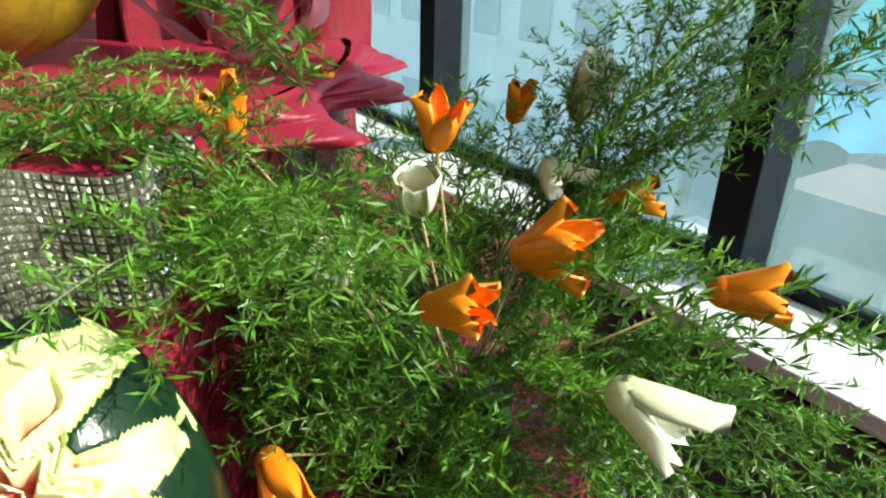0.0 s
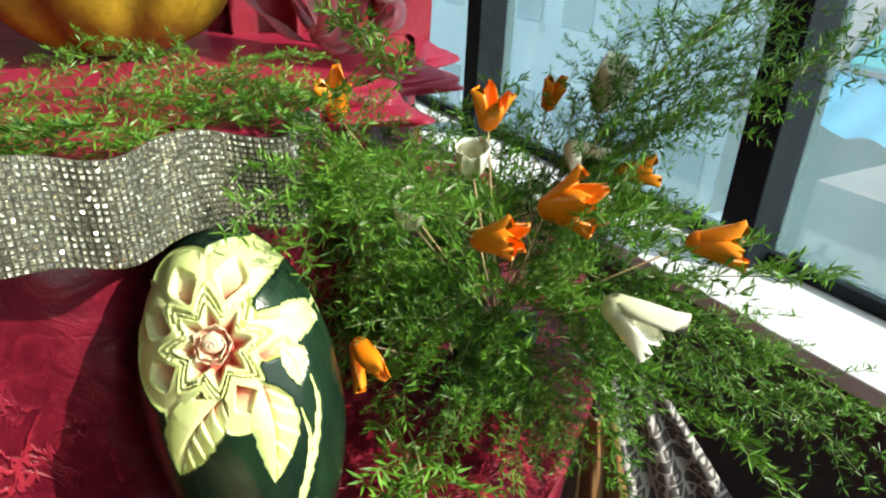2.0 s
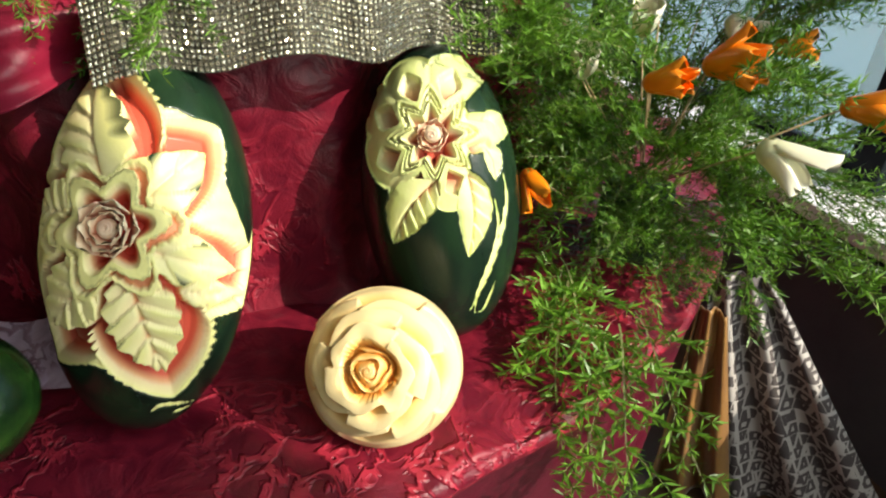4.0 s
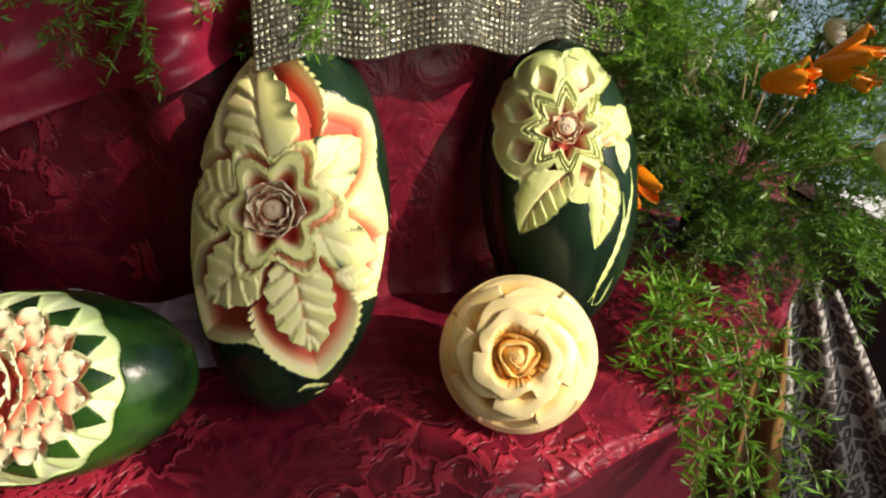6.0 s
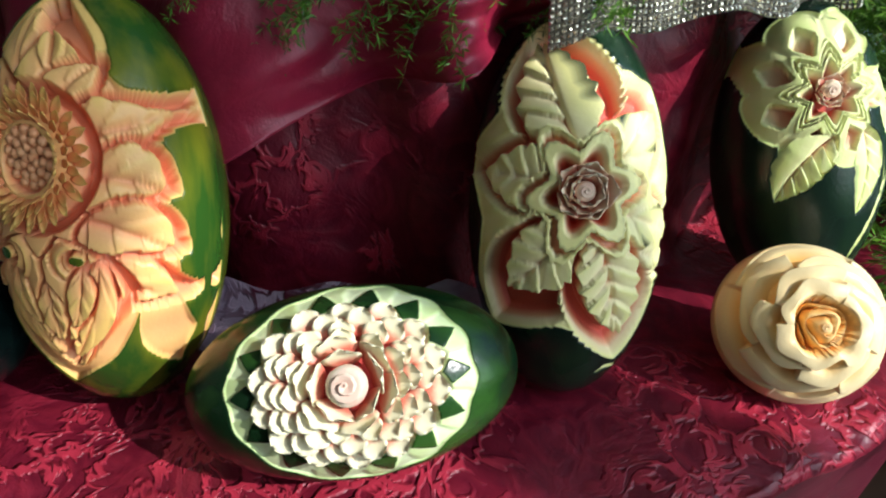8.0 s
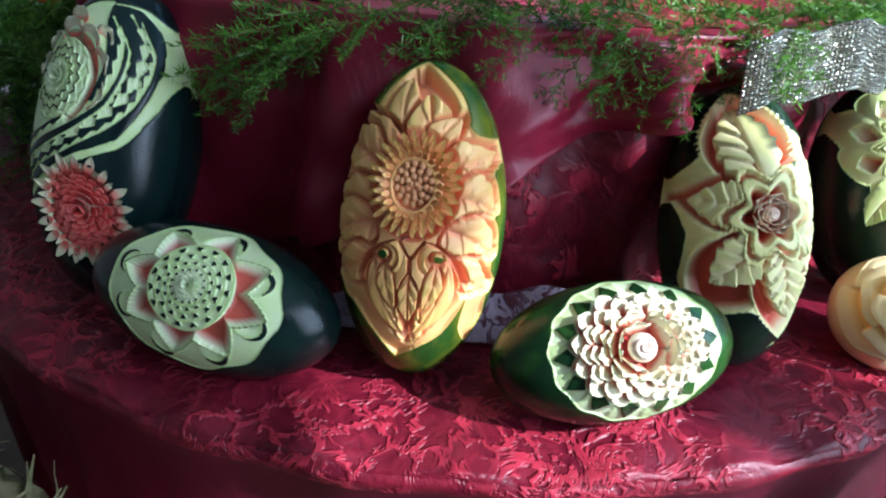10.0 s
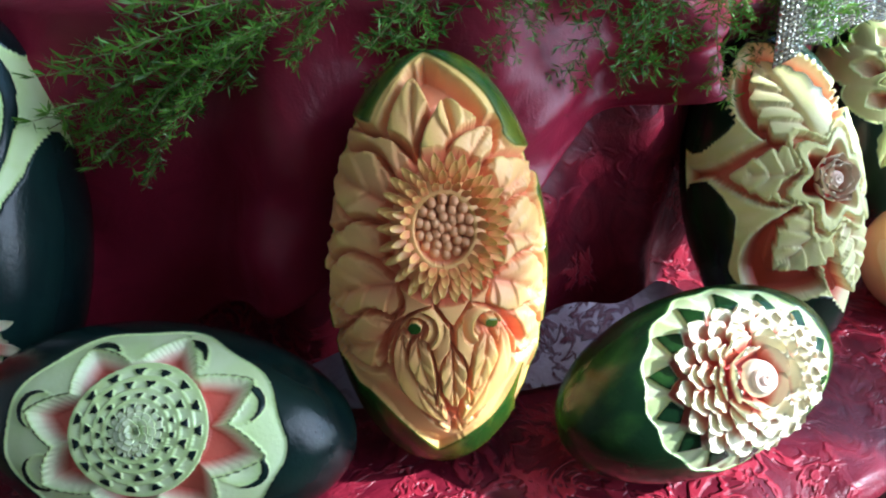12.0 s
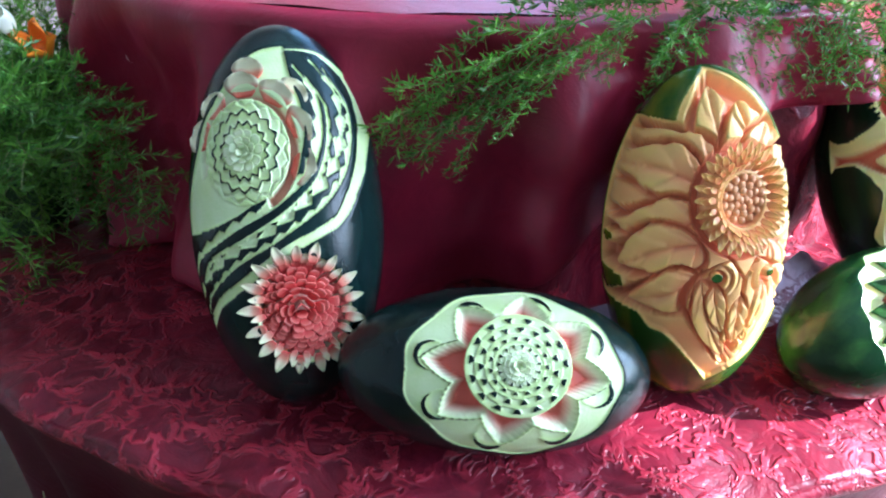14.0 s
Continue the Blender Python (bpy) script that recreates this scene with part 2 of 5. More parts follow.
CEIL = mat("ceiling_paint", (0.7, 0.7, 0.68), 0.85, var=(0.64, 0.64, 0.62), scale=3)
FLOORM = mat("brown_floor_tile", (0.10, 0.06, 0.035), 0.4, var=(0.07, 0.04, 0.025), scale=6, bump=0.1)
SILL = mat("white_sill_stone", (0.82, 0.83, 0.83), 0.35, var=(0.74, 0.75, 0.76), scale=12)
METAL = mat("dark_window_frame", (0.005, 0.008, 0.012), 0.6, var=(0.010, 0.014, 0.018), scale=20, spec=0.15)
GLASS = bpy.data.materials.new("window_glass")
GLASS.use_nodes = True
_n, _l = GLASS.node_tree.nodes, GLASS.node_tree.links
_t, _g, _m = _n.new("ShaderNodeBsdfTransparent"), _n.new("ShaderNodeBsdfGlossy"), _n.new("ShaderNodeMixShader")
_t.inputs[0].default_value = (0.94, 0.985, 1.0, 1)
_g.inputs["Roughness"].default_value = 0.02
_m.inputs[0].default_value = 0.07
_d, _k, _f = _n.new("ShaderNodeBsdfTranslucent"), _n.new("ShaderNodeMixShader"), _n.new("ShaderNodeTexNoise")
_d.inputs[0].default_value = (0.62, 0.95, 1.0, 1)      # a pale cyan veil added to brighten the view, as sunlit haze
_r = _n.new("ShaderNodeMapRange")
_f.inputs["Scale"].default_value, _f.inputs["Detail"].default_value = 3.0, 5
_r.inputs[3].default_value, _r.inputs[4].default_value = 0.06, 0.16
_l.new(_f.outputs["Fac"], _r.inputs[0]), _l.new(_r.outputs[0], _k.inputs[0])
_l.new(_t.outputs[0], _m.inputs[1]), _l.new(_g.outputs[0], _m.inputs[2])
_l.new(_m.outputs[0], _k.inputs[1]), _l.new(_d.outputs[0], _k.inputs[2])
_l.new(_k.outputs[0], _n["Material Output"].inputs[0])

# ---- the room ----
WF, WDIR = Vector((0.653, 1.519, 0)), Vector((0.656, -0.754, 0)).normalized()
WIN = Matrix((WDIR, Vector((0, 0, 1)).cross(WDIR), (0, 0, 1))).transposed().to_4x4()   # local x along the window, local y outwards
WIN.translation = WF
# HEAD lies out of view, set so the sun misses the left melons
SILLZ, HEAD = 0.60, 3.35
S0, S1 = -2.75, 4.6


def setting(name, bm, material, label, category, smooth=False):
    return tagged(link(name, bm, material, None, "", smooth), label, category, "", "structure")


bm = bmesh.new()
box(bm, S0, -0.16, 0, S1, 0.16, SILLZ - 0.04, WIN)
setting("wall_window", bm, GREY, "dark grey painted wall below the windows", "wall")
# unseen lintel, added to stop sun above the window head
bm = bmesh.new()
box(bm, S0, -0.10, HEAD, S1, 0.16, 3.95, WIN)
setting("wall_lintel", bm, WALL, "unseen plain wall above the window band, cutting off the sun", "wall")
bm = bmesh.new()
box(bm, S0, -0.27, SILLZ - 0.04, S1, 0.10, SILLZ, WIN, 0.006)
setting("window_sill", bm, SILL, "broad glossy white window sill, sunlit", "sill")
bm = bmesh.new()
box(bm, S0, -0.262, SILLZ - 0.052, S1, -0.250, SILLZ - 0.041, WIN)
setting("trim", bm, METAL, "thin dark shadow gap strip below the sill", "trim")
pA, pB = WIN @ Vector((S0, 0, 0)), WIN @ Vector((S1, 0, 0))
corners = [Vector((pB.x, pB.y, 0)), Vector((pB.x, -4.2, 0)), Vector((-4.2, -4.2, 0)), Vector((-4.2, pA.y + 0.1, 0)), Vector((pA.x, pA.y + 0.1, 0))]


def slab(z0, z1):
    """A slab over the room's plan."""
    bm = bmesh.new()
    ring = [Vector((p.x, p.y, z0)) for p in corners]
    f_ = bm.faces.new([bm.verts.new(p) for p in ring])
    r = bmesh.ops.extrude_face_region(bm, geom=[f_])
    bmesh.ops.translate(bm, vec=(0, 0, z1 - z0), verts=[q for q in r["geom"] if isinstance(q, bmesh.types.BMVert)])
    bmesh.ops.recalc_face_normals(bm, faces=bm.faces)
    return bm


setting("floor", slab(-0.2, 0), FLOORM, "dark brown floor under the round table", "floor")
setting("ceiling", slab(3.95, 4.1), CEIL, "plain off-white painted ceiling of the room", "ceiling")
# unseen walls, all solid; east and south keep light off the table's front
for k, wname in enumerate(("wall_east", "wall_south", "wall_west", "wall_north")):
    a, b_ = corners[k], corners[k + 1]
    d = (b_ - a).normalized()
    wm = Matrix((d, Vector((0, 0, 1)).cross(d), (0, 0, 1))).transposed().to_4x4()
    wm.translation = a
    bm = bmesh.new()
    L_ = (b_ - a).length
    box(bm, -0.1, -0.2, 0, L_ + 0.1, 0, 3.95, wm)
    setting(wname, bm, WALL, "unseen plain cream wall shutting outside light from the room", "wall")

win = tagged(empty("window_1"), "tall dark-framed window band looking on a street", "window", "", "structure")
MULL = [S0 + 0.05, -1.21, 0.0, 1.21, 2.42, 3.63, S1 - 0.05]
for s in MULL:
    bm = bmesh.new()
    box(bm, s - 0.045, -0.10, SILLZ, s + 0.045, 0.05, HEAD, WIN, 0.005)
    part("mullion", bm, METAL, win, "", False)
for za, zb in ((SILLZ, SILLZ + 0.035), (HEAD - 0.05, HEAD)):
    bm = bmesh.new()
    box(bm, S0, -0.012, za, S1, 0.042, zb, WIN, 0.004)
    part("window_frame", bm, METAL, win, "", False)
for a, b_ in zip(MULL[:-1], MULL[1:]):
    bm = bmesh.new()
    box(bm, a + 0.045, 0.012, SILLZ + 0.035, b_ - 0.045, 0.018, HEAD - 0.05, WIN)
    pane = part("pane", bm, GLASS, win, "faintly blue window glass with a brightening veil added", False)
    pane.visible_shadow = False
# a window catch on the sill beside the mullion
bm = bmesh.new()
box(bm, 0.10, -0.045, SILLZ + 0.036, 0.16, -0.015, SILLZ + 0.05, WIN, 0.004)
box(bm, 0.12, -0.05, SILLZ + 0.05, 0.135, -0.03, SILLZ + 0.075, WIN, 0.004)
part("window_catch", bm, METAL, win, "small dark metal window catch")

# ---- the street below the window ----
STREET = mat("pale_concrete", (0.32, 0.38, 0.42), 0.8, var=(0.24, 0.29, 0.33), scale=0.8, bump=0.3)
PLASTER = mat("white_plaster", (0.86, 0.89, 0.9), 0.8, var=(0.78, 0.83, 0.86), scale=0.9)
TEAL = mat("teal_roof_sheet", (0.02, 0.62, 0.66), 0.5, var=(0.08, 0.62, 0.65), scale=1.5)
TARP = mat("blue_tarpaulin", (0.08, 0.42, 0.70), 0.5, var=(0.14, 0.50, 0.76), scale=3)
BRICKC = mat("mauve_weathered_wall", (0.36, 0.27, 0.28), 0.8, var=(0.24, 0.2, 0.22), scale=1.2)
RUST = mat("rusty_brown_sheet", (0.20, 0.10, 0.07), 0.7, var=(0.11, 0.07, 0.06), scale=2)
DKWIN = mat("dark_shop_window", (0.34, 0.42, 0.48), 0.2)
POLE = mat("grey_steel_tube", (0.4, 0.42, 0.43), 0.4, 0.6)
bm = bmesh.new()
bmesh.ops.create_grid(bm, x_segments=2, y_segments=2, size=400, matrix=Matrix.Translation((0, 0, -3.6)))
tagged(link("ground", bm, STREET), "pale concrete street one storey below the window", "ground", "", "structure")


def house(name, x0, x1, y0, y1, ztop, wall, label, floors=2, cols=4, roof=None):
    """A building beyond the window: body with real window recesses, ledges and a roof. Local frame of the window."""
    h = tagged(empty(name, WIN), label, "building")
    bm = bmesh.new()
    box(bm, x0, y0, -3.6, x1, y1, ztop)
    part("wall", bm, wall, h, "", False)
    bm = bmesh.new()
    box(bm, x0 - 0.2, y0 - 0.25, ztop + 0.003, x1 + 0.2, y1 + 0.2, ztop + 0.16)
    part("roof", bm, roof or wall, h, "", False)
    fh = (ztop + 3.6) / floors
    for f in range(floors):
        for c in range(cols):
            w = (x1 - x0) / cols
            cx, cz = x0 + (c + 0.5) * w, -3.6 + (f + 0.55) * fh
            bm = bmesh.new()
            box(bm, cx - w * 0.28, y0 - 0.05, cz - fh * 0.24, cx + w * 0.28, y0 - 0.004, cz + fh * 0.24)
            wd = part("window", bm, DKWIN, h, "", False)
            bm = bmesh.new()
            box(bm, cx - w * 0.34, y0 - 0.14, cz - fh * 0.30, cx + w * 0.34, y0 - 0.004, cz - fh * 0.245)
            part("sill", bm, PLASTER, wd, "", False)
    return h


house("shop_house", -18, -5.05, 7.0, 11, 4.2, PLASTER, "white two-storey shop house across the street", 3, 9)
house("apartment_house", -4.95, -3.8, 6.8, 11, 4.5, BRICKC, "weathered mauve house beside the white shop", 3, 1, RUST)
house("low_house", -3.6, 5.0, 8.8, 13, 1.5, PLASTER, "pale low house behind the teal roof", 2, 7, TEAL)
house("far_house", -30, 16, 20, 26, 6.5, BRICKC, "long grey-mauve row of houses down the street", 3, 18, RUST)
stall = tagged(empty("market_stall", WIN @ Matrix.Translation((-3.0, 1.4, 0.75))), "street stall with teal roof and blue tarpaulin awning", "stall")
bm = bmesh.new()
box(bm, 0.3, 3.85, -0.46, 5.4, 5.6, -0.40, Matrix.Translation((0, 3.85, -0.46)) @ pose(0, 0, 0, 34, 0, 0) @ Matrix.Translation((0, -3.85, 0.46)))
part("roof", bm, TEAL, stall, "sloping teal sheet roof", False)
v = np.array([[(0.2 + 5.0 * j / 40, 2.9 + 0.9 * i / 8, -0.86 + 0.36 * i / 8 + 0.035 * math.sin(j * 1.9) * (1 - i / 9)) for j in range(41)] for i in range(9)])
tp = grid_mesh("awning", v, 9, 41, TARP, stall, "wavy blue tarpaulin awning")
for px in (0.45, 1.9, 3.3, 4.9):
    bm = bmesh.new()
    bmesh.ops.create_cone(bm, cap_ends=True, segments=10, radius1=0.035, radius2=0.035, depth=3.5, matrix=Matrix.Translation((px, 3.0, -2.60)))
    part("post", bm, POLE, stall)
bm = bmesh.new()
box(bm, 0.5, 3.5, -4.35, 5.0, 6.4, -1.5)
part("body", bm, BRICKC, stall, "weathered mauve stall front", False)
bm = bmesh.new()
box(bm, -2.6, 3.2, -3.6, -2.1, 3.8, -0.9)
tagged(link("street_cabinet", bm, PLASTER), "pale cream metal cabinet at the kerb", "cabinet").matrix_world = WIN
bm = bmesh.new()
box(bm, -9, 1.5, -3.6, 6, 1.65, -0.55)
tagged(link("parapet_wall", bm, STREET), "low grey concrete parapet below the window", "parapet").matrix_world = WIN
# ---- the draped table ----
TX, TY, TR, TZ = -0.826, 0.807, 1.052, 0.757
DR, DZ = 0.775, 1.135      # the raised tier: radius and height


def fold(x, y, z=0.0, s=1.0):
    return noise.noise((x * s, y * s, z * s))


table = tagged(empty("round_table", Matrix.Translation((TX, TY, 0))), "large round banquet table under a burgundy brocade cloth", "table")
NA, rows_r = 480, np.concatenate([np.linspace(0.45, 1.0, 90), [1.008, 1.014, 1.018, 1.02], np.linspace(1.021, 1.03, 40)])
v = np.zeros((len(rows_r), NA, 3))
for i, q in enumerate(rows_r):
    for j in range(NA):
        a = 2 * math.pi * j / NA
        if i < 90:
            r = TR * q
            x, y = r * math.cos(a), r * math.sin(a)
            wave = 0.006 * fold(x, y, 0, 8) + 0.010 * (0.5 - abs(fold(x, y, 3, 13))) * abs(fold(x, y, 5, 5)) + 0.0050 * abs(fold(x, y, 3, 30)) + 0.0022 * abs(fold(x, y, 7, 62))
            edge = max(0, (q - 0.9) / 0.1)
            radial = 0.007 * math.sin(a * 46 + 3 * fold(x, y, 1, 4)) * edge ** 2
            v[i, j] = x, y, TZ + wave * (1 - 0.6 * edge) + radial - 0.006 * edge ** 3 + 0.002
        else:
            k = i - 90
            dn = max(0, (k - 3) / 40)
            amp = 0.0025 + 0.034 * dn
            ripple = math.sin(a * 34 + 2.5 * fold(math.cos(a) * 3, math.sin(a) * 3, 2)) * amp + 0.02 * dn * fold(math.cos(a) * 9, math.sin(a) * 9, dn * 2)
            r = TR * (1.0 + 0.002 * min(k, 3)) - 0.07 * dn ** 0.6 + ripple
            z = TZ - 0.006 - (0.001, 0.003, 0.006, 0.011)[min(k, 3)] - dn * 0.72
            v[i, j] = r * math.cos(a), r * math.sin(a), z
# rows below the rim take the colour with shade in it
grid_mesh("tablecloth", v, len(rows_r), NA, [BROCADE, SHADED_SKIRT], table, "burgundy brocade cloth with floral relief, plain hanging sides darkened as shade", wrap=True, index=np.repeat(np.arange(len(rows_r) - 1) > 93, NA))
bm = bmesh.new()
bmesh.ops.create_cone(bm, cap_ends=True, segments=64, radius1=TR - 0.02, radius2=TR - 0.02, depth=0.03, matrix=Matrix.Translation((0, 0, TZ - 0.025)))
part("tabletop", bm, FLOORM, table)
bm = bmesh.new()
bmesh.ops.create_cone(bm, cap_ends=True, segments=24, radius1=0.22, radius2=0.08, depth=0.72, matrix=Matrix.Translation((0, 0, 0.36)))
part("pedestal", bm, FLOORM, table)

tier = tagged(empty("display_tier", Matrix.Translation((TX, TY, 0))), "raised round tier draped in plain burgundy satin", "display stand")
NR = 44
HEM_A, HEM_Z = (-270, -103, -93, -84, -72, -62, -52, -40, 90), (TZ + 0.006, TZ + 0.012, 0.841, 0.899, 0.982, 1.028, 1.075, 1.100, 1.100)
v, under = np.zeros((NR, 420, 3)), np.zeros((NR, 420, 3))
for i in range(NR):
    t = i / (NR - 1)
    for j in range(420):
        a = 2 * math.pi * j / 420
        ca, sa = math.cos(a), math.sin(a)
        swag = 0.02 * math.sin(a * 7 + 1) * (t - 0.2)
        f = (0.015 + 0.025 * t) * math.sin(a * 23 + 4 * fold(ca * 2, sa * 2, 1) + 2.2 * fold(ca * 5, sa * 5, t * 1.5))
        f += 0.017 * fold(ca * 8, sa * 8, t * 4) + 0.006 * fold(ca * 20, sa * 20, t * 5)
        hem = np.interp(math.degrees(a) - (360 if a > math.pi * 0.5 else 0), HEM_A, HEM_Z)
        r = DR - 0.020 + 0.022 * t + f * min(1, t * 4 + 0.15)
        z = DZ - t * (DZ - hem) + swag * 0.3 * (1 - t)
        if i == 0:
            r, z = r - 0.02, DZ + 0.004
        v[i, j] = r * ca, r * sa, z
        r2 = DR - 0.048 + 0.020 * t + 0.5 * f * min(1, t * 4) + 0.004 * abs(fold(ca * 30, sa * 30, t * 9)) + 0.006 * fold(ca * 14, sa * 14, t * 6)
        under[i, j] = r2 * ca, r2 * sa, DZ - 0.002 - t * (DZ - TZ - 0.004)
outer_drape = grid_mesh("drape", v, NR, 420, SATIN, tier, "hanging burgundy satin drape with a slanting hem", wrap=True)
sm = outer_drape.modifiers.new("thickness", "SOLIDIFY")
sm.thickness = 0.0015
grid_mesh("under_drape", under, NR, 420, BROCADE, tier, "burgundy brocade hanging under the satin", wrap=True)
v = np.zeros((24, 200, 3))
for i in range(24):
    for j in range(200):
        a, r = 2 * math.pi * j / 200, (DR - 0.05) * (i + 0.02) / 23
        x, y = r * math.cos(a), r * math.sin(a)
        v[i, j] = x, y, DZ + 0.004 + 0.006 * fold(x, y, 4, 6) + 0.003 * fold(x, y, 9, 20)
grid_mesh("top_cloth", v, 24, 200, SATIN, tier, "burgundy cloth on top of the tier", wrap=True)
# pale sheet at the foot of the drape: glare on the brocade as colour
GLARE = cloth_material("brocade_glare", (0.40, 0.31, 0.41), (0.09, 0.006, 0.025), rough=0.35, scale=1.2)
v = np.zeros((16, 80, 3))
for i in range(16):
    for j in range(80):
        a = radians(-90 + 36 * j / 79)
        t = i / 15
        ends = min(1.0, j / 14, (79 - j) / 14)
        r = DR + 0.012 + 0.060 * t + 0.005 * fold(math.cos(a) * 9, math.sin(a) * 9, t * 3)
        z = TZ + 0.012 + 0.052 * ends * (1 - t) ** 1.3 * (0.85 + 0.15 * math.sin(j * 0.3))
        v[i, j] = r * math.cos(a) + TX, r * math.sin(a) + TY, z
tagged(grid_mesh("glare_sheet", v, 16, 80, GLARE), "pale sheet with burgundy scrolls at the drape's foot, standing in for glare on brocade", "cloth")

# ---- the rhinestone band along the tier's edge ----
STONE = mat("rhinestone", (0.74, 0.72, 0.60), 0.14, 0.85, var=(0.30, 0.28, 0.20), scale=300)
NET = mat("band_netting", (0.08, 0.075, 0.055), 0.6, var=(0.03, 0.03, 0.02), scale=300)
band = tagged(empty("rhinestone_band"), "silver rhinestone mesh ribbon along the tier's edge", "ribbon")


def band_point(s, t):
    """s: 0 to 1 along the ribbon, t: 0 at the top edge, 1 at the lower edge."""
    a = radians(-55 + 32 * s)
    r = DR + 0.024 + 0.012 * min(1, s * 4) * math.sin(s * 17 + 2 * math.sin(s * 7)) + 0.004 * math.sin(s * 38) + 0.012 * t
    z = 1.155 + 0.012 * math.sin(s * 4.2 + 0.3) + 0.006 * math.sin(s * 21) - t * 0.082 - 0.02 * (1 - s) ** 2
    return Vector((TX + r * math.cos(a), TY + r * math.sin(a), z))


v = np.array([[band_point(j / 150, i / 10) for j in range(151)] for i in range(11)])
grid_mesh("netting", v, 11, 151, NET, band)
vs, fs = [], []
NS, NT = 96, 16
for i in range(NT):
    for j in range(NS):
        c = band_point((j + 0.5) / NS, (i + 0.5) / NT)
        du = band_point((j + 1.0) / NS, (i + 0.5) / NT) - c
        dv = band_point((j + 0.5) / NS, (i + 1.0) / NT) - c
        nn = dv.cross(du).normalized()
        if nn.dot(c - Vector((TX, TY, c.z))) < 0:
            nn = -nn
        k = len(vs)
        du, dv = du * 0.80, dv * 0.80
        for p in (c + du + dv, c - du + dv, c - du - dv, c + du - dv):
            vs.append(p + nn * 0.0006)
        for p in (c + (du + dv) * 0.45, c + (dv - du) * 0.45, c - (du + dv) * 0.45, c + (du - dv) * 0.45):
            vs.append(p + nn * (0.0020 + random.uniform(-0.0006, 0.0006)))
        fs += [(k + 4, k + 5, k + 6, k + 7)] + [(k + e, k + (e + 1) % 4, k + 4 + (e + 1) % 4, k + 4 + e) for e in range(4)]
me = bpy.data.meshes.new("stone_facing")
me.from_pydata([tuple(p) for p in vs], [], fs)
me.materials.append(STONE)
st = new("stone_facing", me)
st.parent = band
tagged(st, "rows of small square silver stones", "", "", "stuff")

# ---- carving ----
# flesh colours by depth under the skin
RIND = [(0.74, (0.62, 0.06, 0.04)), (0.83, (0.66, 0.13, 0.08)), (0.885, (0.78, 0.42, 0.22)), (0.925, (0.90, 0.78, 0.46)), (0.97, (0.90, 0.84, 0.42)), (0.985, (0.84, 0.81, 0.33))]
GREENISH = [(0.74, (0.58, 0.06, 0.05)), (0.83, (0.62, 0.16, 0.10)), (0.885, (0.76, 0.48, 0.30)), (0.925, (0.80, 0.76, 0.42)), (0.97, (0.74, 0.80, 0.36)), (0.985, (0.66, 0.78, 0.27))]
PALE = [(0.74, (0.60, 0.06, 0.05)), (0.82, (0.62, 0.14, 0.10)), (0.87, (0.74, 0.48, 0.36)), (0.915, (0.82, 0.84, 0.58)), (0.97, (0.74, 0.86, 0.51)), (0.985, (0.62, 0.78, 0.33))]
PAPA = [(0.74, (0.78, 0.20, 0.09)), (0.83, (0.80, 0.25, 0.12)), (0.90, (0.88, 0.34, 0.16)), (0.945, (0.92, 0.46, 0.18)), (0.975, (0.94, 0.55, 0.19)), (0.985, (0.92, 0.60, 0.17))]
DARKSKIN = ((0.006, 0.016, 0.010), (0.014, 0.040, 0.016))
GREENSKIN = ((0.006, 0.025, 0.008), (0.032, 0.10, 0.014))


def tri(x):
    return 2 * np.abs((x / 2) % 1.0 * 2 - 1) - 1


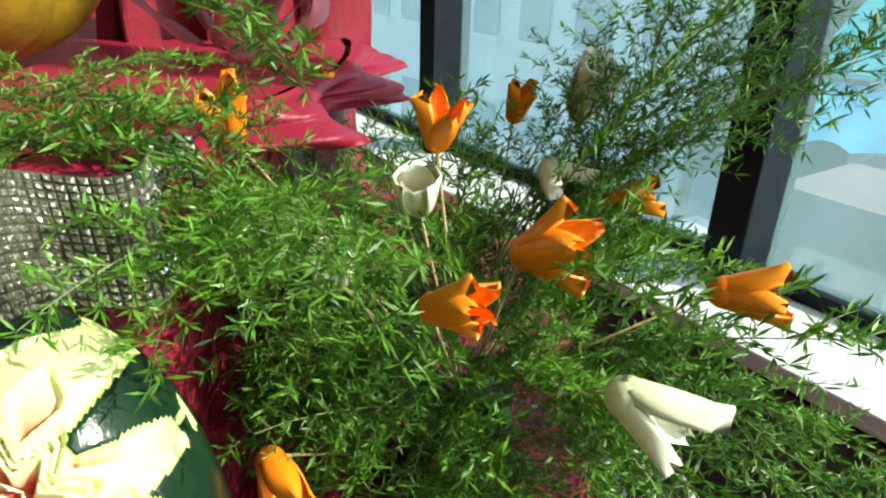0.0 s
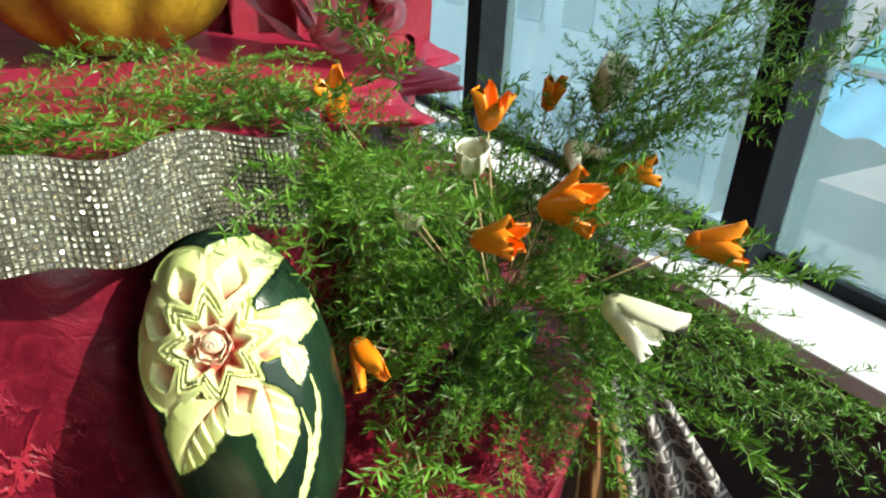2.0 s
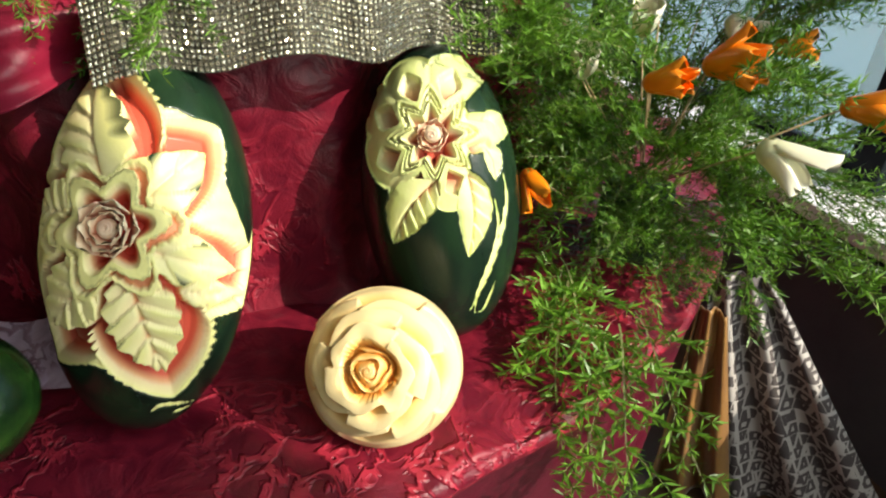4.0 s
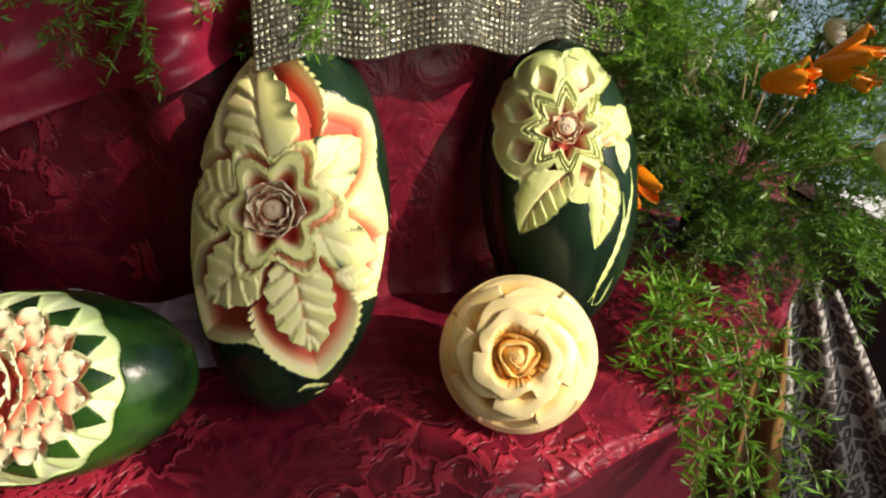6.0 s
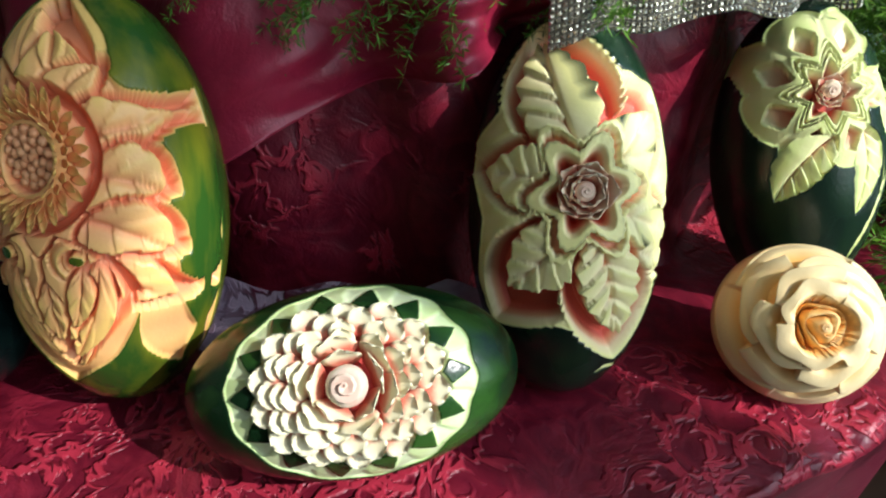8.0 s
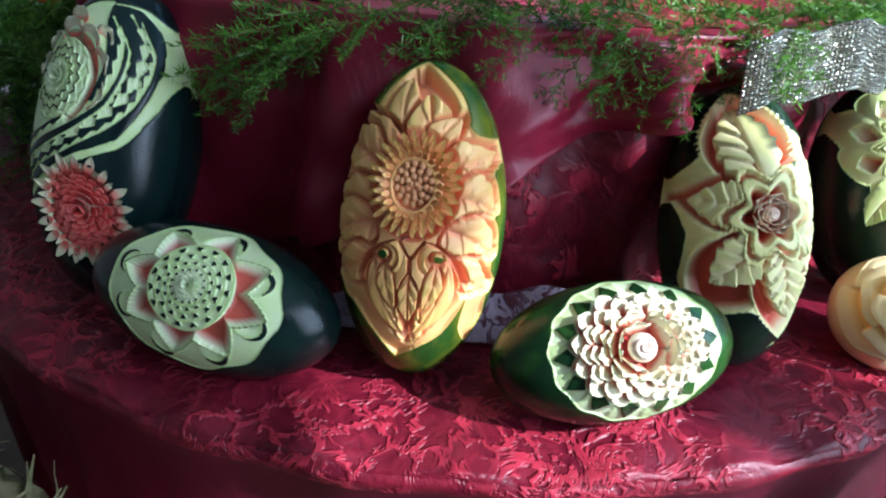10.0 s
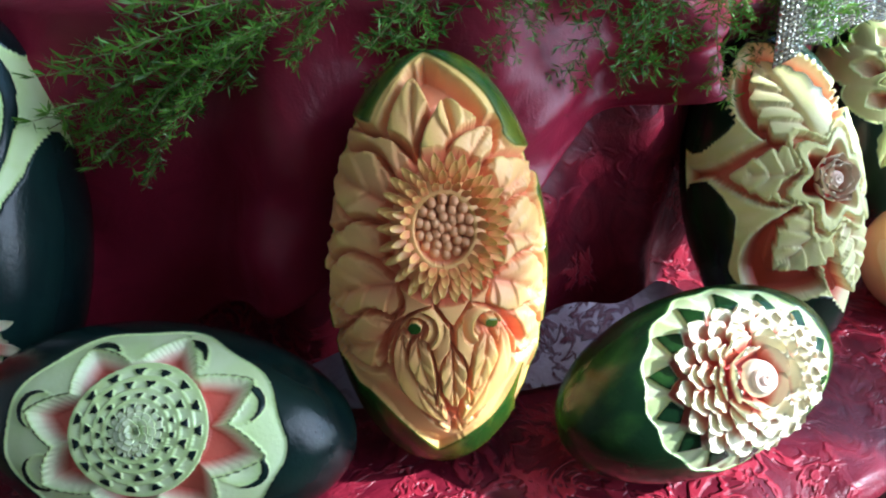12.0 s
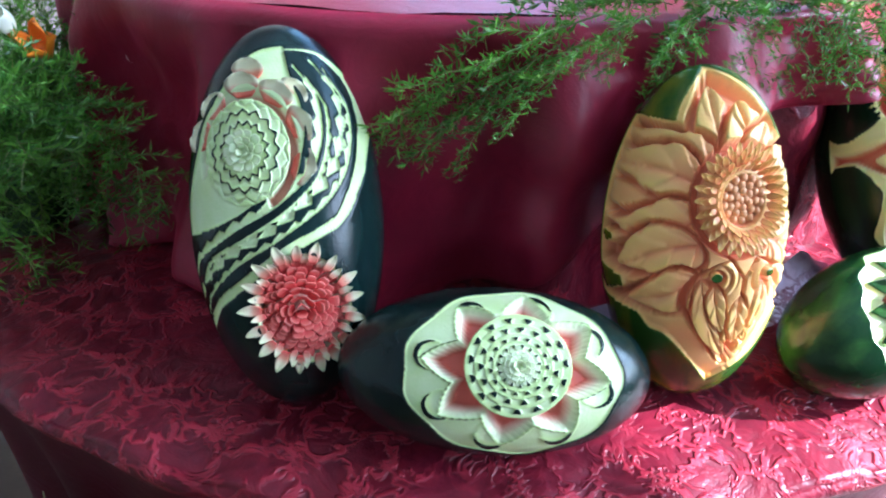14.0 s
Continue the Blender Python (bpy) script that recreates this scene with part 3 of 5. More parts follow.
class Carving:
    """Depth cut into the face of a fruit, over face places a (to the side) and b (along the fruit), in metres."""

    def __init__(self, ax, ay, az, rings=230, segs=400):
        al = np.concatenate([np.linspace(0, radians(105), rings), np.linspace(radians(108), math.pi, 14)])
        be = np.linspace(0, 2 * math.pi, segs, endpoint=False)
        AL, BE = np.meshgrid(al, be, indexing="ij")
        self.d = np.stack([np.sin(AL) * np.cos(BE), -np.cos(AL), np.sin(AL) * np.sin(BE)], -1)
        self.semi = np.array([ax, ay, az])
        self.p = self.d * self.semi
        self.a, self.b = self.p[..., 0], self.p[..., 2]
        self.front = AL < radians(104)
        self.D = np.zeros_like(self.a)

    def put(self, mask, depth):
        m = mask & self.front
        self.D[m] = (depth if np.ndim(depth) == 0 else depth[m])

    def polar(self, a0, b0, sq=1.0):
        x, y = self.a - a0, (self.b - b0) * sq
        return np.hypot(x, y), np.arctan2(y, x)

    def near(self, pts):
        """For a polyline in millimetres: the signed distance from it (left of its way positive) and the length along it, in metres."""
        p = np.array(pts, float) / 1000
        best, sign, along = np.full(self.a.shape, 9.0), np.ones(self.a.shape), np.zeros(self.a.shape)
        run = 0.0
        for (x0, y0), (x1, y1) in zip(p[:-1], p[1:]):
            dx, dy = x1 - x0, y1 - y0
            L = math.hypot(dx, dy)
            if L < 1e-6:
                continue
            t = np.clip(((self.a - x0) * dx + (self.b - y0) * dy) / L ** 2, 0, 1)
            d = np.hypot(self.a - x0 - t * dx, self.b - y0 - t * dy)
            m = d < best
            best = np.where(m, d, best)
            sign = np.where(m, np.where((self.b - y0) * dx - (self.a - x0) * dy > 0, 1, -1), sign)
            along = np.where(m, run + t * L, along)
            run += L
        return best * sign, along, run

    def inside(self, pts):
        """Whether a place lies inside the rounded outline through those places, in millimetres; a place given twice is a sharp corner."""
        p = np.array(curve_through(pts, True)) / 1000
        q = np.roll(p, -1, 0)
        r = np.zeros(self.a.shape, bool)
        for (x0, y0), (x1, y1) in zip(p, q):
            if y0 != y1:
                r ^= ((y0 > self.b) != (y1 > self.b)) & (self.a < (x1 - x0) * (self.b - y0) / (y1 - y0) + x0)
        return r

    def blade(self, base, tip, width, full, teeth, tooth, bend=0.0):
        """Places u along and w across a leaf, and its half width h, in shares; tips and feet in millimetres."""
        bx, by = base[0] / 1000, base[1] / 1000
        dx, dy = tip[0] / 1000 - bx, tip[1] / 1000 - by
        L = math.hypot(dx, dy)
        dx, dy = dx / L, dy / L
        u = ((self.a - bx) * dx + (self.b - by) * dy) / L
        w = ((self.b - by) * dx - (self.a - bx) * dy) / (width / 2000)
        uc = np.clip(u, 0, 1)
        w = w - bend * uc * (1 - uc) * 4
        h = np.sin(math.pi * uc ** full) ** 0.75
        return u, uc, w, h * (1 + tooth * tri(uc * teeth * 2 + 0.35 * tri(uc * 7))) + 1e-4

    def sheath(self, base, tip, width, lip=0.0026, top=0.0022, floor=0.013, teeth=16, full=0.8, bend=0.0, tooth=0.045):
        """A serrated hollow leaf: a thin pale rim round a deep red floor."""
        u, uc, w, h = self.blade(base, tip, width, full, teeth, tooth, bend)
        ins = (u > 0) & (u < 1) & (np.abs(w) < h)
        gap = (np.sin(math.pi * uc ** full) ** 0.75 - np.abs(w)) * width / 2000
        self.put(ins, top)
        self.put(ins & (gap > lip), np.minimum(floor, top + 0.005 + (gap - lip) * 2.2))

    def leaf(self, base, tip, width, high=0.001, low=0.005, lobes=6, ridge=0.0028, full=0.8, trench=0.0, bend=0.0, tooth=0.10, half=False, wide=1.2):
        """A raised leaf with overlapping scalloped lobes on one or both sides of its rib, in a trench."""
        u, uc, w, h = self.blade(base, tip, width, full, lobes, tooth, bend)
        ins = (u > 0) & (u < 1) & (np.abs(w) < h)
        if trench:
            ug = (u + 0.06) / 1.16
            hg = np.sin(math.pi * np.clip(ug, 0, 1) ** full) ** 0.7 * wide
            self.put((ug > 0) & (ug < 1) & (np.abs(w) < hg) & ~ins, trench)
        k = np.clip(np.abs(w) / h, 0, 1)
        dep = high + (low - high) * (1 - np.sqrt(1 - 0.85 * (1 - k) ** 2))
        lob = ridge * ((uc * lobes - k * 0.9) % 1.0) ** 1.5
        dep = dep + np.where(w > 0, lob, 0 * lob) if half else dep + lob
        dep = dep + 0.0022 * np.exp(-(k / 0.06) ** 2) + 0.004 * np.clip(1 - uc * 2.4, 0, 1)
        self.put(ins, dep)

    def strand(self, pts, width, depth=0.003, ser=0.0, pitch=0.012, one_side=0, taper=0.3, slope=0.0):
        """A cut band along a smooth line, with leaf-like barbs."""
        d, s, L = self.near(curve_through(pts, False))
        t = s / L
        wd = width * np.clip(np.minimum(t, 1 - t) / taper, 0.12, 1) ** 0.7
        barb = 1 + ser * (1 - 2 * ((s - np.abs(d) * 1.1) / pitch % 1.0))
        k = wd * (np.where(d * one_side >= 0, barb, 1.0) if one_side else barb)
        self.put(np.abs(d) < k, depth + slope * np.abs(d))

    def build(self, name, material, parent, label=""):
        D = self.D
        D = D + 0.8 * np.maximum(0, D - 0.004)
        D = (D * 2 + np.roll(D, 1, 1) + np.roll(D, -1, 1)) / 4
        q = self.p - self.d / np.linalg.norm(self.d / self.semi * self.semi.mean(), axis=-1, keepdims=True) * D[..., None]
        return grid_mesh(name, q, q.shape[0], q.shape[1], material, parent, label, wrap=True)


def curve_through(pts, closed, step=8):
    """A rounded line through places; where two in a row are the same it turns sharply."""
    p = [np.array(q, float) for q in pts]
    n = len(p)
    out = []
    for i in range(n if closed else n - 1):
        a, b = p[i], p[(i + 1) % n]
        if np.allclose(a, b):
            continue
        z, c = (p[i - 1], p[(i + 2) % n]) if closed else (p[max(0, i - 1)], p[min(n - 1, i + 2)])
        m0, m1 = (b - z) * 0.4, (c - a) * 0.4
        for k in range(step):
            t = k / step
            out.append((2 * t ** 3 - 3 * t ** 2 + 1) * a + (t ** 3 - 2 * t ** 2 + t) * m0 + (-2 * t ** 3 + 3 * t ** 2) * b + (t ** 3 - t ** 2) * m1)
    if not closed:
        out.append(p[-1])
    return out


def petal_mesh(name, length, width, cup, curl, thick, point, material, wavy=0.0):
    """A cut petal as a closed shell, foot at the origin, growing along y and opening towards z. Stored at unit length: scale it by its length."""
    nu, nv = 8, 7
    top, bot = [], []
    for i in range(nu):
        u = i / (nu - 1)
        hw = (math.sin(math.pi * (0.16 + 0.84 * u) * 0.5) ** 0.8) * (1 - u ** 4 * (0.75 if point < 0.5 else 0.0)) * (1 - point * u ** 1.8 * 0.97) * width / length / 2 + 0.01
        for j in range(nv):
            s = 2 * j / (nv - 1) - 1
            x = s * hw
            y = u - 0.10 * s * s * u * (1 - point)
            z = curl * u * u + cup * s * s * (0.3 + 0.7 * u) + wavy * math.sin(s * 9 + u * 4) * u
            top.append((x, y, z))
            bot.append((x * 0.96, y - 0.01, z - thick / length * (1.15 - 0.75 * u)))
    n = nu * nv
    f = []
    for i in range(nu - 1):
        for j in range(nv - 1):
            k = i * nv + j
            f += [(k, k + 1, k + nv + 1, k + nv), (n + k, n + k + nv, n + k + nv + 1, n + k + 1)]
    rim = [j for j in range(nv)] + [i * nv + nv - 1 for i in range(1, nu)] + [(nu - 1) * nv + j for j in range(nv - 2, -1, -1)] + [i * nv for i in range(nu - 2, 0, -1)]
    for a, b in zip(rim, rim[1:] + rim[:1]):
        f.append((a, n + a, n + b, b))
    me = bpy.data.meshes.new(name)
    me.from_pydata(top + bot, [], f)
    me.polygons.foreach_set("use_smooth", [True] * len(f))
    me.materials.append(material)
    return me


def petals(parent, me, centre, semi, count, radius, tilt, length, start=0.0, sq=1.0, depth=0.0, jitter=0.08, only=None):
    """A ring of petals about the face place centre of a fruit with half axes semi; sq: how much longer the ring is along b."""
    ax, ay, az = semi
    for k in range(count):
        th = start + 2 * math.pi * k / count + random.uniform(-jitter, jitter) / max(1, count / 8)
        if only and not only(th):
            continue
        a, b = centre[0] + radius * math.cos(th), centre[1] + radius * sq * math.sin(th)
        q = max(0.02, 1 - (a / ax) ** 2 - (b / az) ** 2)
        y = -ay * math.sqrt(q)
        nrm = Vector((a / ax ** 2, y / ay ** 2, b / az ** 2)).normalized()
        out = Vector((math.cos(th), 0, sq * math.sin(th)))
        out = (out - out.dot(nrm) * nrm).normalized()
        side = out.cross(nrm)
        m = Matrix((side, out, nrm)).transposed().to_4x4()
        m.translation = Vector((a, y, b)) - nrm * depth
        s = length * random.uniform(0.92, 1.08)
        m = m @ pose(0, 0, 0, tilt + random.uniform(-5, 5), random.uniform(-4, 4), random.uniform(-5, 5)) @ Matrix.Diagonal((s, s, s, 1))
        ob = new("petal", me)
        ob.parent = parent
        ob.matrix_local = m


def bud(parent, centre, semi, r, material, depth=0.0, name="bud"):
    """The heart of a carved flower: a spiral of folded edges."""
    nr, ns = 26, 60
    v = np.zeros((nr, ns, 3))
    ax, ay, az = semi
    y0 = -ay * math.sqrt(max(0.02, 1 - (centre[0] / ax) ** 2 - (centre[1] / az) ** 2)) + depth
    for i in range(nr):
        for j in range(ns):
            th, q = 2 * math.pi * j / ns, i / (nr - 1)
            sp = (q * 2.6 - th / (2 * math.pi)) % 1.0
            hgt = r * (0.75 * math.sqrt(max(0, 1 - q * q)) + 0.20 * sp - 0.10)
            v[i, j] = centre[0] + r * q * math.cos(th), y0 - hgt, centre[1] + r * q * math.sin(th)
    return grid_mesh(name, v, nr, ns, material, parent, wrap=True)


def fruit(name, c, axis, nrm, label, category="melon", group="carved fruits"):
    return tagged(empty(name, facing(c, axis, nrm)), label, category, group)


P_RED = petal_material("petal_red_to_white", [(0.0, (0.62, 0.07, 0.05)), (0.32, (0.70, 0.24, 0.15)), (0.55, (0.84, 0.78, 0.52)), (1.0, (0.84, 0.82, 0.56))])
P_PALE = petal_material("petal_pale_green", [(0.0, (0.42, 0.52, 0.20)), (0.4, (0.66, 0.78, 0.42)), (0.8, (0.80, 0.87, 0.60)), (1.0, (0.66, 0.78, 0.36))])
P_CORE = petal_material("petal_red_flesh", [(0.0, (0.55, 0.03, 0.03)), (0.6, (0.68, 0.08, 0.07)), (1.0, (0.76, 0.20, 0.16))])
P_STAR = petal_material("petal_red_white_tip", [(0.0, (0.60, 0.06, 0.05)), (0.35, (0.68, 0.30, 0.20)), (0.6, (0.74, 0.66, 0.46)), (1.0, (0.66, 0.70, 0.40))])
P_PAPA = petal_material("petal_papaya", [(0.0, (0.80, 0.26, 0.10)), (0.5, (0.82, 0.40, 0.12)), (0.85, (0.86, 0.58, 0.16)), (1.0, (0.84, 0.58, 0.12))])
P_ORANGE = petal_material("petal_carrot", [(0.0, (0.84, 0.19, 0.008)), (0.5, (0.90, 0.24, 0.010)), (1.0, (0.92, 0.30, 0.02))], 0.35)
P_WHITE = petal_material("petal_radish_white", [(0.0, (0.62, 0.66, 0.40)), (0.4, (0.84, 0.83, 0.62)), (1.0, (0.88, 0.87, 0.72))], 0.35)
HEART = mat("pale_pink_flesh", (0.76, 0.52, 0.38), 0.4, var=(0.82, 0.70, 0.50), scale=60)
HEART_W = mat("white_flesh", (0.74, 0.70, 0.54), 0.4, var=(0.74, 0.52, 0.40), scale=40)
HEART_O = mat("orange_flesh", (0.86, 0.46, 0.12), 0.4, var=(0.88, 0.62, 0.28), scale=60)
HEART_P = mat("salmon_flesh", (0.80, 0.36, 0.16), 0.4, var=(0.82, 0.46, 0.22), scale=70)
PET_ROUND = {k: petal_mesh("petal_round", 1, 1.28, 0.14, 0.12, 0.07, 0.0, m) for k, m in (("red", P_RED),)}
PET_WIDE = {k: petal_mesh("petal_wide", 1, 1.9, 0.16, 0.14, 0.08, 0.05, m, 0.012) for k, m in (("red", P_RED),)}
P_ROSY = petal_material("petal_rosy_heart", [(0.0, (0.60, 0.14, 0.10)), (0.4, (0.74, 0.36, 0.24)), (0.75, (0.82, 0.64, 0.44)), (1.0, (0.84, 0.72, 0.50))])
PET_WIDE["rosy"] = petal_mesh("petal_wide", 1, 1.7, 0.22, -0.05, 0.10, 0.05, P_ROSY, 0.012)
PET_POINT = {k: petal_mesh("petal_pointed", 1, 0.84, 0.09, 0.16, 0.06, 0.98, m) for k, m in (("star", P_STAR), ("core", P_CORE), ("pale", P_PALE), ("papa", P_PAPA))}
PET_SCALE = {k: petal_mesh("petal_scale", 1, 1.30, 0.05, -0.10, 0.10, 0.55, m) for k, m in (("pale", P_PALE), ("core", P_CORE))}

# tall watermelon with a star flower, leaning by the fern
semi = (0.086, 0.086, 0.1627)
f1 = fruit("carved_watermelon", (-0.119, 0.349, 0.918), (-0.222, 0.18, 0.958), (0.2, -0.88, 0.43), "dark watermelon carved with a pale star flower, upright")
C = Carving(*semi)
fc = (0.004, 0.078)
rr, th = C.polar(*fc)
lobe = np.abs(np.sin((th - radians(90)) * 4))
reach = 0.068 + 0.009 * np.sqrt(lobe)
dr_ = np.abs(np.angle(np.exp(1j * (th - radians(-4)))))
spared = (dr_ < radians(44)) & (dr_ > radians(5) + 0.9 * np.clip(0.074 - rr, 0, 1) / 0.074 * 0.9) & (rr > 0.040)
C.put((rr < reach) & ~spared, 0.0024 + 0.0022 * (1 - lobe))
for k in range(8):
    t0 = radians(90 + 22.5 + 45 * k)
    dt = np.angle(np.exp(1j * (th - t0)))
    across = np.abs(dt) * rr
    pocket = (rr < 0.066 - across * 0.8) & (rr > 0.036) & (across < 0.0115 * np.clip((rr - 0.036) / 0.016, 0, 1)) & ~spared
    C.put(pocket, 0.006 + 0.30 * np.clip(0.064 - rr, 0, 0.03))
tip = (tri((th - radians(90)) * 8 / math.pi) + 1) / 2
for dep, rt, rv in ((0.0022, 0.050, 0.030), (0.0095, 0.0455, 0.0275), (0.0026, 0.0435, 0.0262), (0.0100, 0.0390, 0.0238), (0.0032, 0.0370, 0.0226)):
    C.put((rr < rv + (rt - rv) * tip ** 1.25), dep + 0.0006 * tri(rr * 900))
edge_in = 0.0200 + 0.0115 * tip ** 1.25
C.put(rr < edge_in, np.minimum(0.019, 0.006 + 0.9 * (edge_in - rr)))
C.put(rr < 0.0165, 0.015)
C.leaf((6, 36), (-46, -27), 46, 0.001, 0.007, 6, 0.0040, 0.85, 0.0, -0.35, 0.06, True)
C.leaf((38, 38), (30, -46), 34, 0.001, 0.006, 5, 0.0030, 0.75, 0.0, 0.35, 0.05, True)
C.leaf((56, 62), (62, 28), 16, 0.002, 0.004, 3, 0.001, 0.8, 0.0, 0.4)
C.leaf((58, 92), (72, 64), 14, 0.002, 0.004, 3, 0.001, 0.8, 0.0, 0.4)
C.strand([(70, 30), (72, 4), (63, -34), (47, -72), (26, -112)], 0.0022, 0.0028, 0.35, 0.016)
C.strand([(60, 8), (62, -20), (54, -50), (36, -90), (30, -118)], 0.0018, 0.0028, 0.3, 0.014)
C.strand([(30, -118), (40, -116), (54, -84)], 0.0016, 0.0028)
M_F1 = ramp_material("watermelon_one", GREENISH, semi, stripe=DARKSKIN)
C.build("body", M_F1, f1, "dark rind cut to yellow and red flesh")
for ring, (n_, r_, tl, ln_) in enumerate(((5, 0.0100, 62, 0.0125), (4, 0.0068, 68, 0.0125))):
    petals(f1, PET_WIDE["rosy"], fc, semi, n_, r_, tl, ln_, ring * 0.6, 1.0, 0.014)
bud(f1, fc, semi, 0.0085, HEART, 0.008)

# the large watermelon with leaves and a rose
semi = (0.090, 0.090, 0.1758)
f2 = fruit("carved_watermelon", (-0.329, 0.142, 0.920), (-0.156, 0.455, 0.877), (0.3, -0.82, 0.44), "large dark watermelon carved with yellow leaves and a rose")
C = Carving(*semi)
cut = C.inside([(-28, 161), (-28, 161), (-50, 118), (-66, 82), (-66, 82), (-86, 54), (-88, 26), (-80, -14), (-80, -14), (-80, -70), (-62, -96), (-62, -96), (-8, -104), (17, -112), (42, -136), (42, -136), (70, -66), (70, -66), (89, -40), (89, 13), (76, 58), (57, 101), (38, 113), (15, 109), (15, 109), (-12, 140)])
C.put(cut, 0.0024 + 0.0008 * tri(C.b * 130 + 2 * np.sin(C.a * 60)))
C.sheath((8, 34), (66, 104), 92, floor=0.015, teeth=16)
C.sheath((-4, 26), (-30, 159), 104, floor=0.016, teeth=20, full=0.9)
C.sheath((-14, 22), (-92, 36), 70, floor=0.013, teeth=12)
C.sheath((-2, -14), (-66, -104), 96, floor=0.016, teeth=16, full=0.95)
C.sheath((30, -2), (94, -54), 84, floor=0.014, teeth=12)
C.sheath((14, -10), (42, -135), 92, floor=0.016, teeth=18, full=0.95)
C.leaf((-4, 40), (-36, 140), 66, 0.0008, 0.006, 6, 0.0046, 0.85, 0.014, 0.12, 0.10, True)
C.leaf((16, 22), (62, 82), 54, 0.0006, 0.005, 3, 0.0020, 0.75, 0.013, 0.0, 0.04)
C.leaf((20, 0), (88, -24), 50, 0.0006, 0.005, 3, 0.0020, 0.75, 0.013, 0.0, 0.04)
C.leaf((-24, 18), (-82, 28), 54, 0.001, 0.005, 5, 0.0036, 0.8, 0.012)
C.leaf((-6, -20), (-58, -74), 58, 0.001, 0.006, 5, 0.0036, 0.8, 0.014)
C.leaf((54, -40), (90, -46), 24, 0.001, 0.004, 3, 0.0024, 0.8, 0.0)
C.leaf((16, -20), (39, -112), 56, 0.0008, 0.006, 6, 0.0044, 0.85, 0.014, 0.0, 0.10)
rr, th = C.polar(0.0, 0.011, 0.94)
for dep, sc, ph in ((0.0018, 1.24, 0.5), (0.0105, 1.12, 0.5), (0.0012, 1.0, 0.0)):
    wob = sc * (0.0405 + 0.0085 * np.cos(th * 6 - 1.2 + ph)) + 0.0009 * tri(th * 15)
    C.put(rr < wob, dep + 0.10 * np.clip(wob - rr - 0.002, 0, 0.02))
rim = 0.0310 + 0.0062 * np.cos(th * 6 - 1.2)
C.put(rr < rim, np.minimum(0.0185, 0.004 + 1.5 * (rim - rr)))
C.strand([(24, -148), (32, -142), (43, -143), (50, -146)], 0.0020, 0.0030, 0.3, 0.006)
C.strand([(36, -153), (46, -151)], 0.0016, 0.0030, 0.3, 0.006)
M_F2 = ramp_material("watermelon_two", RIND, semi, stripe=DARKSKIN)
C.build("body", M_F2, f2, "dark rind cut to yellow and red flesh")
for ring, (n_, r_, tl, ln_) in enumerate(((5, 0.0160, 66, 0.0200), (5, 0.0115, 70, 0.0195), (4, 0.0075, 74, 0.0185))):
    petals(f2, PET_WIDE["rosy"], (0.0, 0.011), semi, n_, r_, tl, ln_, ring * 0.62, 1.0, 0.0140)
bud(f2, (0.0, 0.011), semi, 0.0085, HEART, 0.006)

# papaya with a sunflower above a heart of scrolled leaves
semi = (0.093, 0.093, 0.1784)
f3 = fruit("carved_papaya", (-0.682, -0.040, 0.935), (-0.03, 0.225, 0.974), (0.05, -0.96, 0.24), "green papaya carved to orange flesh with a sunflower", "papaya")
C = Carving(*semi)
cut = C.inside([(-6, 177), (-6, 177), (-36, 146), (-42, 128), (-42, 128), (-72, 112), (-85, 80), (-92, 40), (-91, 0), (-84, -40), (-66, -72), (-50, -80), (-2, -136), (-2, -136), (42, -104), (60, -76), (68, -56), (68, -56), (62, -92), (66, -124), (66, -124), (80, -90), (85, -50), (87, -14), (80, 38), (70, 64), (80, 92), (80, 92), (54, 116), (44, 134), (24, 158)])
C.put(cut, 0.0046 + 0.0008 * np.sin(C.b * 130))
C.sheath((4, 88), (-6, 178), 96, 0.0060, 0.0015, 0.010, 2, 0.75, 0.0, 0.0)
C.leaf((-6, 92), (-14, 164), 40, 0.001, 0.006, 2, 0.001, 0.75, 0.010, 0.25, 0.0)
C.leaf((12, 92), (8, 150), 52, 0.001, 0.007, 2, 0.0026, 0.7, 0.012, -0.2, 0.0)
C.leaf((20, 92), (44, 130), 34, 0.003, 0.006, 2, 0.001, 0.75, 0.010, 0.2, 0.0)
for base, tp, wd, bd in (((-22, 94), (-80, 124), 54, 0.3), ((-34, 76), (-92, 88), 56, -0.2), ((-36, 44), (-94, 26), 58, 0.2), ((38, 84), (80, 94), 50, -0.2), ((44, 50), (84, 36), 54, 0.2), ((-34, 18), (-90, -16), 52, -0.3), ((46, 18), (86, -12), 46, 0.2), ((-34, -16), (-84, -50), 44, 0.2), ((56, -18), (84, -54), 40, -0.2)):
    C.leaf(base, tp, wd, 0.0020, 0.0080, 3, 0.0018, 0.62, 0.0135, bd, 0.05, False, 1.14)
# the heart: nested scrolls about two uncut drops
ha, hb = (C.a - 0.011) / 0.052, (C.b + 0.046)
hw = np.where(hb > 0, np.sqrt(np.clip(1 - (hb / 0.052) ** 2, 0, 1)), np.clip(1 + hb / 0.074, 0, 1) ** 0.8)
dip = np.clip(0.30 - np.abs(ha), 0, 1) * 0.075
level = np.where(hw > 0, np.abs(ha) / np.maximum(hw, 1e-3), 9)
in_heart = (level < 1) & (hb < 0.050 - dip)
C.put((level < 1.16) & (hb < 0.056 - dip) & (hb > -0.086), 0.014)
C.put(in_heart, 0.0020 + 0.0040 * (level * 2.8 % 1.0) ** 2.2 + 0.003 * np.clip(0.35 - level, 0, 1))
C.put(in_heart & (np.abs(ha) < 0.05), 0.009)
